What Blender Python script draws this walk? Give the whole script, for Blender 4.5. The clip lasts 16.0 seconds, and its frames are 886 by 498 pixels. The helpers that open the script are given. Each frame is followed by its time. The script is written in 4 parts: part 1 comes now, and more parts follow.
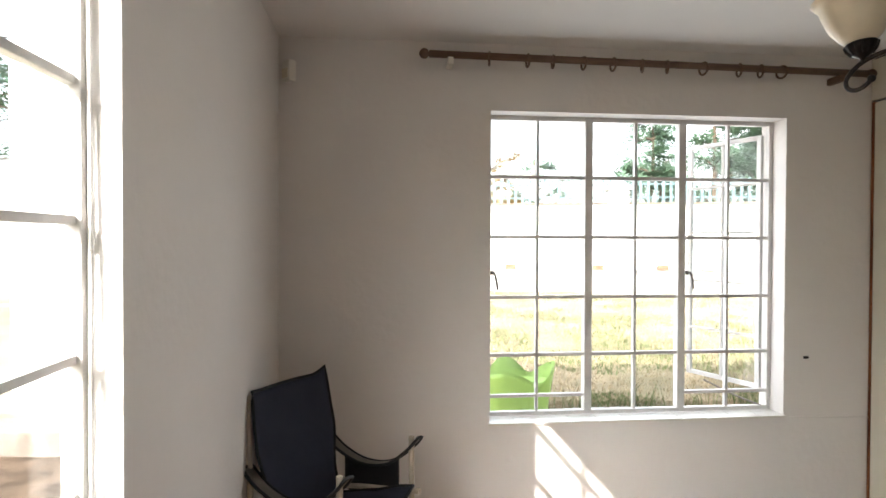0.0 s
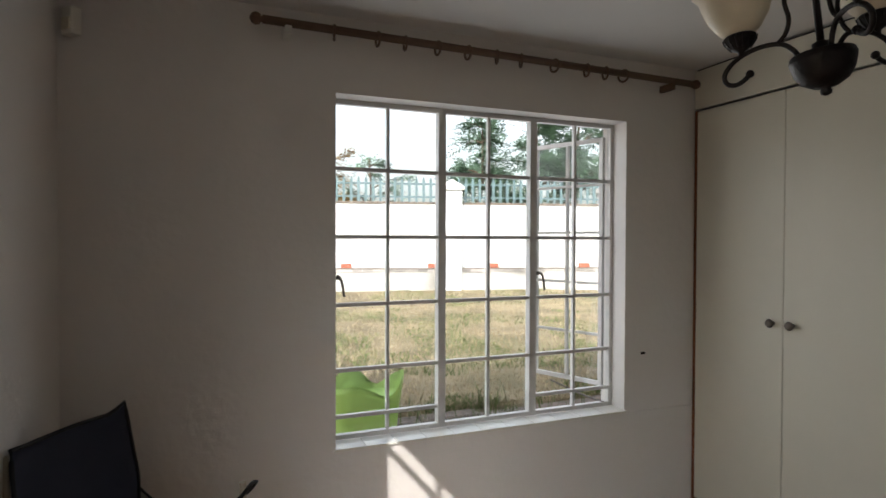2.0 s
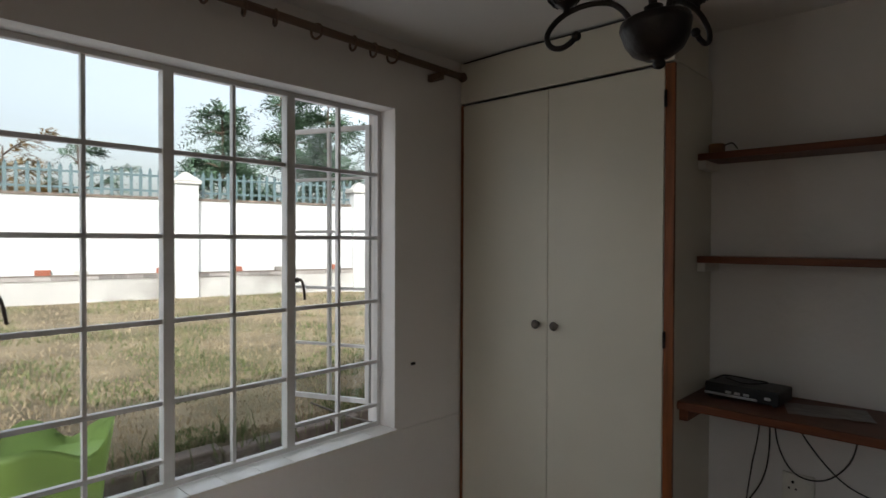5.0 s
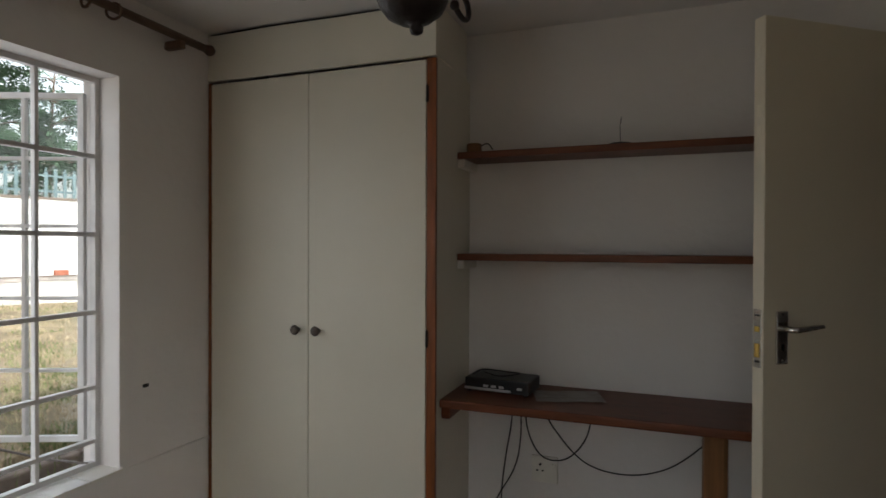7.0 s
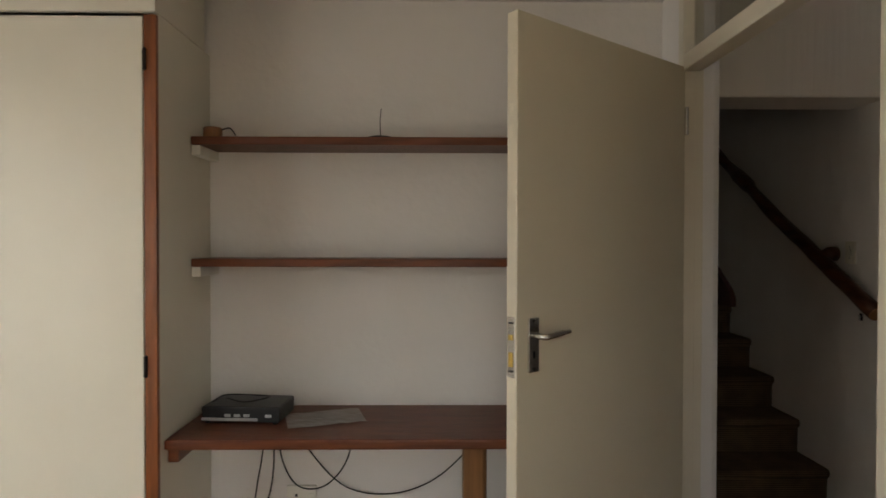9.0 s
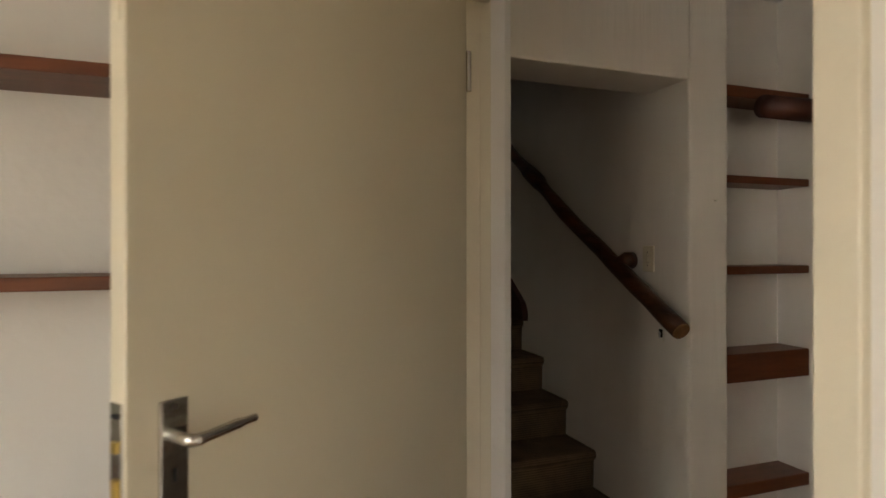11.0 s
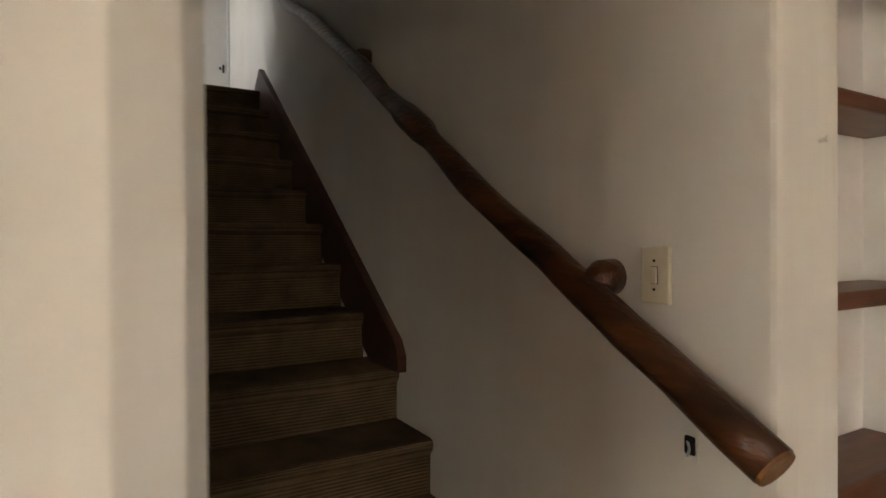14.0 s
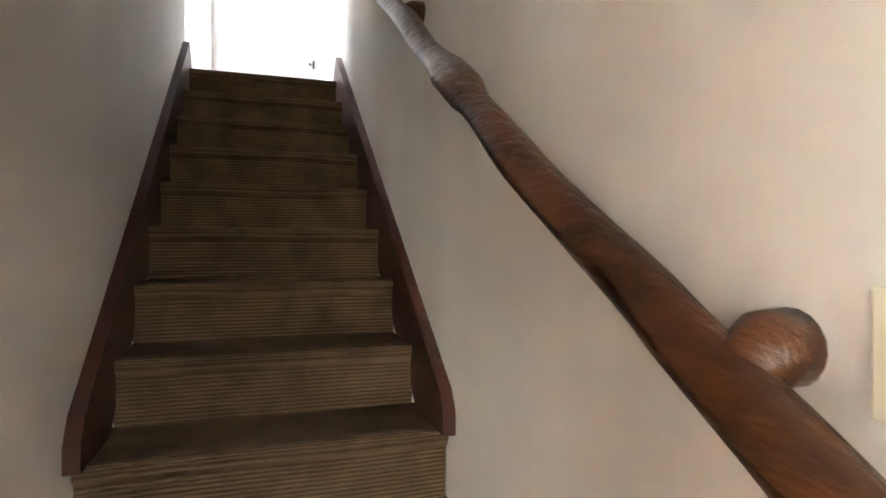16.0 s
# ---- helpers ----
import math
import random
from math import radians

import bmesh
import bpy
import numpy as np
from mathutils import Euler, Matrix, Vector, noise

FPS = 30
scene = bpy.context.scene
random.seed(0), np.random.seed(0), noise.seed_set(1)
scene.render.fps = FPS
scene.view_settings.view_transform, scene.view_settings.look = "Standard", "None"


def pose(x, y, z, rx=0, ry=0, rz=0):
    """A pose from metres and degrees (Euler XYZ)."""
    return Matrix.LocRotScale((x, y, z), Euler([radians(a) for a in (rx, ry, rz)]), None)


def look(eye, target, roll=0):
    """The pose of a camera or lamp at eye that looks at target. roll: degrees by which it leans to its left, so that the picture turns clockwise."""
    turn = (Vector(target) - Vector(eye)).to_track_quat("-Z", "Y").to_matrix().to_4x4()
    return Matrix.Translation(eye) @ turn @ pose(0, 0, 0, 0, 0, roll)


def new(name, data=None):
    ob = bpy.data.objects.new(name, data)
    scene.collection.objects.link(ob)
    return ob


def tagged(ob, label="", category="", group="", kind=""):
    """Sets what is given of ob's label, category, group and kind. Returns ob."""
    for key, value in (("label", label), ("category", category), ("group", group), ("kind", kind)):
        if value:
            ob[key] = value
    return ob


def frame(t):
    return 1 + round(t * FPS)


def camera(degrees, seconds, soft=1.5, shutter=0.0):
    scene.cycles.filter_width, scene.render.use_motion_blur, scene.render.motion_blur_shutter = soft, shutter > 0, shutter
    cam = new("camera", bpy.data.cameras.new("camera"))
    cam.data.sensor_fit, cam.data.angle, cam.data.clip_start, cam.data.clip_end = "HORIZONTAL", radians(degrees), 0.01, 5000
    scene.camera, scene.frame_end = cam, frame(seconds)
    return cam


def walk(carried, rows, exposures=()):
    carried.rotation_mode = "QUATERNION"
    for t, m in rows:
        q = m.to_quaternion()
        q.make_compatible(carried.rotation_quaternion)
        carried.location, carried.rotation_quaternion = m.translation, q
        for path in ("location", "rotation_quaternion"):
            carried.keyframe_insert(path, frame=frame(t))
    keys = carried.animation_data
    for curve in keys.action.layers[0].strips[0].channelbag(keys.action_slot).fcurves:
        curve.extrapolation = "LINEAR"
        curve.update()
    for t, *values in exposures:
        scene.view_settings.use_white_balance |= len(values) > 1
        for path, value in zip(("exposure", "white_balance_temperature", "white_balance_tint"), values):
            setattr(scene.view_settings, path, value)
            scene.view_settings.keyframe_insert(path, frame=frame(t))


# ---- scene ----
cam = camera(75.1, 16.0, shutter=0.3)
PATH = [
    (0, (0.094, 0.149, 1.403), (0.291, 2.139, 1.373), 0.2),
    (0.5, (0.116, 0.202, 1.411), (0.428, 2.177, 1.378), 0.1),
    (1, (0.116, 0.275, 1.416), (0.56, 2.225, 1.382), 0.1),
    (1.5, (0.109, 0.371, 1.41), (0.69, 2.284, 1.38), 0.1),
    (2, (0.094, 0.476, 1.411), (0.849, 2.328, 1.378), 0.2),
    (2.5, (0.147, 0.542, 1.405), (1.048, 2.327, 1.37), 0.2),
    (3, (0.232, 0.641, 1.412), (1.264, 2.354, 1.378), 0.1),
    (5.3, (0.299, 0.966, 1.404), (1.838, 2.243, 1.375), 0.2),
    (5.5, (0.306, 1.002, 1.401), (1.898, 2.212, 1.37), 0.2),
    (6, (0.335, 1.011, 1.398), (2.045, 2.048, 1.37), 0.3),
    (6.5, (0.41, 0.979, 1.386), (2.21, 1.85, 1.367), 0.3),
    (7, (0.49, 0.973, 1.386), (2.362, 1.678, 1.37), 0.2),
    (7.5, (0.549, 0.955, 1.39), (2.473, 1.5, 1.378), 0.2),
    (8, (0.623, 0.918, 1.401), (2.589, 1.283, 1.377), 0.1),
    (8.5, (0.695, 0.915, 1.401), (2.688, 1.087, 1.384), 0.1),
    (9, (0.781, 0.915, 1.41), (2.781, 0.892, 1.384), 0.1),
    (9.5, (0.857, 0.862, 1.402), (2.848, 0.672, 1.383), 0.2),
    (10, (0.998, 0.751, 1.403), (2.966, 0.392, 1.381), 0.3),
    (10.2, (1.075, 0.735, 1.424), (3.022, 0.276, 1.376), 0.2),
    (12.3, (2.244, 0.173, 1.356), (4.06, -0.662, 1.428), -0.5),
    (12.5, (2.299, 0.143, 1.363), (4.105, -0.714, 1.423), -0.4),
    (13, (2.468, 0.065, 1.382), (4.239, -0.864, 1.422), -0.4),
    (13.5, (2.585, -0.014, 1.391), (4.335, -0.983, 1.413), -0.2),
    (14, (2.711, -0.137, 1.419), (4.438, -1.146, 1.404), -0.3),
    (14.5, (2.819, -0.276, 1.423), (4.549, -1.279, 1.41), -0.2),
    (15, (2.939, -0.392, 1.412), (4.69, -1.359, 1.4), -0.2),
    (15.5, (3.037, -0.479, 1.419), (4.855, -1.312, 1.423), 0.3),
    (16, (3.127, -0.541, 1.442), (5.029, -1.159, 1.442), 0.1),
]
EXPOSURES = [(0, 1.85, 6200, 10), (1.5, 1.0, 6150, 10), (3, 0.05, 6200, 10), (5.5, -0.05, 6050, 10), (7, 0.45, 6150, 10), (8.5, 1.55, 6600, 10), (10, 2.1, 6900, 10), (12.5, 3.05, 7550, 10), (13.5, 3.1, 7450, 10), (14.2, 4.3, 6950, 10), (15, 5.5, 6400, 10), (16, 6.2, 6350, 10)]
walk(cam, [(t, look(eye, target, roll)) for t, eye, target, roll in PATH], EXPOSURES)

# ---- world, sun, lights ----
SUN = Vector((1.0, 1.3, -1.12)).normalized()
world = bpy.data.worlds.new("world")
scene.world = world
world.use_nodes = True
wn = world.node_tree.nodes
sky = wn.new("ShaderNodeTexSky")
sky.sky_type = "NISHITA"
sky.sun_disc = False
sky.sun_elevation = math.asin(-SUN.z)
sky.sun_rotation = math.atan2(-SUN.x, -SUN.y)
sky.dust_density = 5.0
sky.air_density = 1.5
wn["Background"].inputs["Strength"].default_value = 0.15
haze = wn.new("ShaderNodeHueSaturation")
haze.inputs["Saturation"].default_value, haze.inputs["Value"].default_value = 0.3, 1.9
world.node_tree.links.new(sky.outputs["Color"], haze.inputs["Color"])
world.node_tree.links.new(haze.outputs["Color"], wn["Background"].inputs["Color"])
sun = new("sun", bpy.data.lights.new("sun", "SUN"))
sun.data.energy, sun.data.angle, sun.data.color = 3.3, radians(0.5), (1.0, 0.93, 0.82)
sun.matrix_world = look((0, 0, 0), SUN)


def area_light(name, eye, target, w, h, watts, color):
    ob = new(name, bpy.data.lights.new(name, "AREA"))
    ob.data.shape, ob.data.size, ob.data.size_y = "RECTANGLE", w, h
    ob.data.energy, ob.data.color = watts, color
    ob.matrix_world = look(eye, target)
    return ob


area_light("sky_light_garden", (1.38, 3.2, 1.27), (1.38, 0, 1.1), 1.5, 1.5, 4.5, (0.93, 0.97, 1.0))
# the hall lamp is an added fill for pier and stair walls, no known window
area_light("fill_light_hall", (0.55, -0.36, 1.65), (3.6, -1.0, 1.4), 0.26, 0.6, 0.22, (1.0, 0.96, 0.9))
area_light("sky_light_landing", (7.0, 1.1, 3.6), (6.9, -1.0, 3.2), 0.9, 1.2, 0.45, (0.66, 0.8, 1.0))

# ---- materials ----
def mat(name, color, rough=0.6, metal=0.0, var=0.12, scale=6.0, bump=0.15, bump_scale=60.0, stain=0.0, stain_color=(0.3, 0.25, 0.18), stretch=(1, 1, 1), coord="Object", spec=0.4):
    m = bpy.data.materials.new(name)
    m.use_nodes = True
    nt = m.node_tree
    n, l = nt.nodes, nt.links
    b = n["Principled BSDF"]
    b.inputs["Roughness"].default_value, b.inputs["Metallic"].default_value = rough, metal
    b.inputs["Specular IOR Level"].default_value = spec
    tc = n.new("ShaderNodeTexCoord")
    mp = n.new("ShaderNodeMapping")
    mp.inputs["Scale"].default_value = stretch
    l.new(tc.outputs[coord], mp.inputs["Vector"])
    big = n.new("ShaderNodeTexNoise")
    big.inputs["Scale"].default_value, big.inputs["Detail"].default_value = scale, 6.0
    l.new(mp.outputs["Vector"], big.inputs["Vector"])
    ramp = n.new("ShaderNodeMapRange")
    ramp.inputs["From Min"].default_value, ramp.inputs["From Max"].default_value = 0.3, 0.7
    ramp.inputs["To Min"].default_value, ramp.inputs["To Max"].default_value = 1.0 - var, 1.0 + var
    l.new(big.outputs["Fac"], ramp.inputs["Value"])
    mul = n.new("ShaderNodeVectorMath")
    mul.operation = "SCALE"
    mul.inputs[0].default_value = color
    l.new(ramp.outputs["Result"], mul.inputs["Scale"])
    out = mul.outputs["Vector"]
    if stain:
        sn = n.new("ShaderNodeTexNoise")
        sn.inputs["Scale"].default_value, sn.inputs["Detail"].default_value = scale * 0.35, 8.0
        l.new(tc.outputs[coord], sn.inputs["Vector"])
        sr = n.new("ShaderNodeMapRange")
        sr.inputs["From Min"].default_value, sr.inputs["From Max"].default_value = 0.52, 0.72
        sr.inputs["To Max"].default_value = stain
        l.new(sn.outputs["Fac"], sr.inputs["Value"])
        mx = n.new("ShaderNodeMix")
        mx.data_type = "RGBA"
        l.new(sr.outputs["Result"], mx.inputs["Factor"])
        l.new(out, mx.inputs["A"])
        mx.inputs["B"].default_value = (*stain_color, 1)
        out = mx.outputs["Result"]
    l.new(out, b.inputs["Base Color"])
    if bump:
        fine = n.new("ShaderNodeTexNoise")
        fine.inputs["Scale"].default_value, fine.inputs["Detail"].default_value = bump_scale, 4.0
        l.new(mp.outputs["Vector"], fine.inputs["Vector"])
        bp = n.new("ShaderNodeBump")
        bp.inputs["Strength"].default_value, bp.inputs["Distance"].default_value = bump, 0.01
        l.new(fine.outputs["Fac"], bp.inputs["Height"])
        l.new(bp.outputs["Normal"], b.inputs["Normal"])
    return m


def ribbed_carpet():
    m = mat("ribbed_carpet", (0.1, 0.064, 0.036), 0.95, var=0.25, scale=9, bump=0, spec=0.1)
    nt = m.node_tree
    n, l = nt.nodes, nt.links
    b = n["Principled BSDF"]
    tc = n.new("ShaderNodeTexCoord")
    sep = n.new("ShaderNodeSeparateXYZ")
    l.new(tc.outputs["Object"], sep.inputs[0])
    add = n.new("ShaderNodeMath")
    l.new(sep.outputs["X"], add.inputs[0])
    l.new(sep.outputs["Z"], add.inputs[1])
    sn = n.new("ShaderNodeMath")
    sn.operation = "SINE"
    sc = n.new("ShaderNodeMath")
    sc.operation = "MULTIPLY"
    sc.inputs[1].default_value = 2 * math.pi / 0.0105
    l.new(add.outputs[0], sc.inputs[0])
    l.new(sc.outputs[0], sn.inputs[0])
    old = b.inputs["Base Color"].links[0].from_socket
    mr = n.new("ShaderNodeMapRange")
    mr.inputs["From Min"].default_value = -1
    mr.inputs["To Min"].default_value, mr.inputs["To Max"].default_value = 0.66, 1.2
    l.new(sn.outputs[0], mr.inputs["Value"])
    mul = n.new("ShaderNodeVectorMath")
    mul.operation = "SCALE"
    l.new(old, mul.inputs[0])
    l.new(mr.outputs["Result"], mul.inputs["Scale"])
    l.new(mul.outputs["Vector"], b.inputs["Base Color"])
    bp = n.new("ShaderNodeBump")
    bp.inputs["Strength"].default_value, bp.inputs["Distance"].default_value = 0.5, 0.003
    l.new(sn.outputs[0], bp.inputs["Height"])
    l.new(bp.outputs["Normal"], b.inputs["Normal"])
    return m


def glass_mat(name, tint=(0.95, 0.97, 0.97)):
    m = bpy.data.materials.new(name)
    m.use_nodes = True
    n, l = m.node_tree.nodes, m.node_tree.links
    n.clear()
    o = n.new("ShaderNodeOutputMaterial")
    mix = n.new("ShaderNodeMixShader")
    tr = n.new("ShaderNodeBsdfTransparent")
    tr.inputs["Color"].default_value = (*tint, 1)
    gl = n.new("ShaderNodeBsdfGlossy")
    gl.inputs["Roughness"].default_value = 0.02
    fr = n.new("ShaderNodeLayerWeight")
    power = n.new("ShaderNodeMath")
    power.operation = "POWER"
    power.inputs[1].default_value = 5.0
    l.new(fr.outputs["Facing"], power.inputs[0])
    gloss = n.new("ShaderNodeMath")
    gloss.operation = "MULTIPLY_ADD"
    gloss.inputs[1].default_value, gloss.inputs[2].default_value = 0.9, 0.03
    l.new(power.outputs[0], gloss.inputs[0])
    l.new(gloss.outputs[0], mix.inputs[0])
    l.new(tr.outputs[0], mix.inputs[1])
    l.new(gl.outputs[0], mix.inputs[2])
    l.new(mix.outputs[0], o.inputs["Surface"])
    return m


PLASTER = mat("wall_plaster", (0.72, 0.685, 0.655), 0.85, var=0.03, scale=1.6, bump=0.25, bump_scale=26, stain=0.12, stain_color=(0.6, 0.55, 0.5))
ROUGH_PLASTER = mat("brushed_plaster", (0.74, 0.70, 0.65), 0.8, var=0.06, scale=2.5, bump=0.26, bump_scale=44, stain=0.4, stain_color=(0.5, 0.4, 0.28), stretch=(1, 1, 0.06))
CEILING = mat("ceiling_paint", (0.72, 0.70, 0.68), 0.9, var=0.03, scale=2, bump=0.12, bump_scale=20)
REVEAL = mat("reveal_paint", (0.8, 0.79, 0.78), 0.6, var=0.03, scale=4, bump=0.2, bump_scale=30)
CREAM = mat("cream_enamel", (0.66, 0.62, 0.52), 0.38, var=0.04, scale=1.5, bump=0.05, bump_scale=40, stain=0.1, stain_color=(0.55, 0.48, 0.36))
DOOR_CREAM = mat("door_enamel", (0.62, 0.56, 0.44), 0.3, var=0.04, scale=1.2, bump=0.06, bump_scale=30, stain=0.12, stain_color=(0.5, 0.42, 0.3))
FRAME_CREAM = mat("frame_enamel", (0.66, 0.6, 0.49), 0.35, var=0.05, scale=3, bump=0.1, bump_scale=40)
STEEL = mat("white_steel_paint", (0.6, 0.58, 0.56), 0.45, var=0.08, scale=12, bump=0.15, bump_scale=120)
TRACK_WOOD = mat("varnished_post", (0.2, 0.06, 0.016), 0.35, var=0.3, scale=9, bump=0.15, bump_scale=60, stretch=(6, 6, 0.6))
SHELF_WOOD = mat("red_brown_shelf", (0.125, 0.036, 0.013), 0.4, var=0.3, scale=8, bump=0.1, bump_scale=60, stretch=(6, 0.6, 6))
LEG_WOOD = mat("leg_wood", (0.2, 0.09, 0.03), 0.45, var=0.25, scale=9, bump=0.1, stretch=(6, 6, 0.6))
ROD_WOOD = mat("curtain_rod_wood", (0.13, 0.075, 0.045), 0.5, var=0.2, scale=12, bump=0.1, stretch=(0.5, 6, 6))
RAIL_WOOD = mat("rough_pole_wood", (0.062, 0.021, 0.007), 0.3, var=0.7, scale=7, bump=0.5, bump_scale=22, stretch=(0.5, 3, 3), stain=0.8, stain_color=(0.05, 0.018, 0.008), coord="Object")
STRING_WOOD = mat("dark_stringer", (0.06, 0.02, 0.013), 0.35, var=0.3, scale=9, bump=0.15, bump_scale=50)
CARPET = ribbed_carpet()
FLOOR = mat("floor_wood", (0.22, 0.12, 0.06), 0.4, var=0.25, scale=3, bump=0.1, stretch=(0.4, 4, 1))
IRON = mat("wrought_iron", (0.03, 0.025, 0.024), 0.42, metal=0.7, var=0.3, scale=20, bump=0.2, bump_scale=80)
CHROME = mat("worn_chrome", (0.55, 0.53, 0.5), 0.22, metal=1.0, var=0.1, scale=30, bump=0.05)
KNOB = mat("antique_knob", (0.12, 0.1, 0.085), 0.35, metal=0.6, var=0.3, scale=60, bump=0.2, bump_scale=150)
BRASS = mat("brass", (0.6, 0.42, 0.12), 0.3, metal=1.0, var=0.1, scale=40, bump=0)
NAVY = mat("navy_canvas", (0.062, 0.066, 0.1), 0.85, var=0.12, scale=5, bump=0.35, bump_scale=9)
PIPING = mat("black_piping", (0.01, 0.01, 0.011), 0.7, var=0.2, scale=30, bump=0.1)
STRAP = mat("strap_canvas", (0.2, 0.175, 0.15), 0.85, var=0.15, scale=9, bump=0.3, bump_scale=60)
PALE_WOOD = mat("chair_frame_wood", (0.42, 0.36, 0.28), 0.5, var=0.2, scale=9, bump=0.1)
BLACK_PLASTIC = mat("black_plastic", (0.014, 0.014, 0.015), 0.35, var=0.2, scale=30, bump=0.1, bump_scale=200)
SILVER = mat("silver_plastic", (0.5, 0.5, 0.5), 0.35, metal=0.3, var=0.1, scale=30, bump=0)
WHITE_PLASTIC = mat("white_plastic", (0.72, 0.69, 0.62), 0.35, var=0.04, scale=20, bump=0.02)
IVORY = mat("ivory_plastic", (0.66, 0.6, 0.47), 0.35, var=0.05, scale=20, bump=0.02)
DARK = mat("dark_hole", (0.012, 0.011, 0.01), 0.6, var=0.2, scale=40, bump=0)
PAPER = mat("plastic_sleeve", (0.5, 0.46, 0.42), 0.25, var=0.1, scale=8, bump=0.4, bump_scale=15)
SHADE = mat("frosted_shade", (0.72, 0.64, 0.5), 0.4, var=0.1, scale=10, bump=0.1)
GREEN_BAG = mat("lime_plastic_bag", (0.4, 0.58, 0.14), 0.4, var=0.12, scale=3, bump=0.9, bump_scale=7)
GLASS = glass_mat("window_glass")
FAN_GLASS = glass_mat("fanlight_glass", (0.85, 0.85, 0.82))
TILE = mat("sill_tile", (0.7, 0.67, 0.62), 0.3, var=0.06, scale=8, bump=0.05)
GRASS = mat("dry_lawn", (0.23, 0.185, 0.12), 0.95, var=0.45, scale=1.3, bump=0.8, bump_scale=40, stain=0.65, stain_color=(0.13, 0.13, 0.06), spec=0.1)
BLADE_A = mat("grass_blade", (0.13, 0.15, 0.06), 0.8, var=0.4, scale=8, bump=0, spec=0.2)
BLADE_B = mat("straw_blade", (0.33, 0.265, 0.17), 0.85, var=0.35, scale=8, bump=0, spec=0.2)
SOIL = mat("soil", (0.07, 0.048, 0.033), 0.95, var=0.5, scale=7, bump=1.0, bump_scale=25, spec=0.1)
KERB = mat("weathered_kerb", (0.16, 0.125, 0.1), 0.9, var=0.4, scale=8, bump=0.8, bump_scale=30, stain=0.5, stain_color=(0.05, 0.04, 0.03))
GARDEN_WALL = mat("garden_wall_paint", (0.58, 0.58, 0.575), 0.85, var=0.05, scale=1.2, bump=0.3, bump_scale=14, stain=0.12, stain_color=(0.5, 0.48, 0.45))
PLINTH = mat("peeling_plinth", (0.46, 0.44, 0.41), 0.9, var=0.1, scale=2.2, bump=0.5, bump_scale=10, stain=0.9, stain_color=(0.2, 0.18, 0.16))
COURSE = mat("grey_brick", (0.3, 0.27, 0.25), 0.9, var=0.3, scale=5, bump=0.4, bump_scale=30, coord="Generated")
rn = COURSE.node_tree.nodes.new("ShaderNodeObjectInfo")
tint = COURSE.node_tree.nodes.new("ShaderNodeHueSaturation")
COURSE.node_tree.links.new(COURSE.node_tree.nodes["Principled BSDF"].inputs["Base Color"].links[0].from_socket, tint.inputs["Color"])
spread = COURSE.node_tree.nodes.new("ShaderNodeMapRange")
spread.inputs["To Min"].default_value, spread.inputs["To Max"].default_value = 0.6, 1.5
COURSE.node_tree.links.new(rn.outputs["Random"], spread.inputs["Value"])
COURSE.node_tree.links.new(spread.outputs["Result"], tint.inputs["Value"])
COURSE.node_tree.links.new(tint.outputs["Color"], COURSE.node_tree.nodes["Principled BSDF"].inputs["Base Color"])
BRICK = mat("red_brick", (0.3, 0.1, 0.06), 0.9, var=0.3, scale=12, bump=0.5, bump_scale=40)
FENCE = mat("blue_green_steel", (0.1, 0.15, 0.16), 0.5, var=0.15, scale=8, bump=0.05)
BARK = mat("bark", (0.09, 0.065, 0.045), 0.9, var=0.3, scale=9, bump=0.8, bump_scale=20)
LEAF = mat("leaf_green", (0.075, 0.125, 0.075), 0.6, var=0.5, scale=2.5, bump=0, spec=0.3)
LEAF_DRY = mat("leaf_autumn", (0.2, 0.13, 0.04), 0.7, var=0.5, scale=2.5, bump=0, spec=0.2)
HOUSE_WHITE = mat("outside_render", (0.8, 0.79, 0.77), 0.85, var=0.04, scale=1, bump=0.3, bump_scale=12)


# ---- mesh helpers ----
def box(bm, x0, x1, y0, y1, z0, z1, bevel=0.0, m=None):
    r = bmesh.ops.create_cube(bm, size=1.0)["verts"]
    c = Vector(((x0 + x1) / 2, (y0 + y1) / 2, (z0 + z1) / 2))
    for v in r:
        v.co = Vector((v.co.x * (x1 - x0), v.co.y * (y1 - y0), v.co.z * (z1 - z0))) + c
    if bevel:
        es = {e for v in r for e in v.link_edges}
        out = bmesh.ops.bevel(bm, geom=list(es), offset=bevel, segments=2, affect="EDGES", profile=0.6)
        r = list({v for f in out["faces"] for v in f.verts} | {v for v in r if v.is_valid})
    if m is not None:
        bmesh.ops.transform(bm, matrix=m, verts=r)
    return r


def lathe(bm, prof, n=20, m=None):
    rings = []
    for r, z in prof:
        rings.append([bm.verts.new((r * math.cos(2 * math.pi * i / n), r * math.sin(2 * math.pi * i / n), z)) for i in range(n)])
    for a, b in zip(rings, rings[1:]):
        for i in range(n):
            bm.faces.new((a[i], a[(i + 1) % n], b[(i + 1) % n], b[i]))
    bm.faces.new(list(reversed(rings[0])))
    bm.faces.new(rings[-1])
    vs = [v for r in rings for v in r]
    if m is not None:
        bmesh.ops.transform(bm, matrix=m, verts=vs)
    return vs


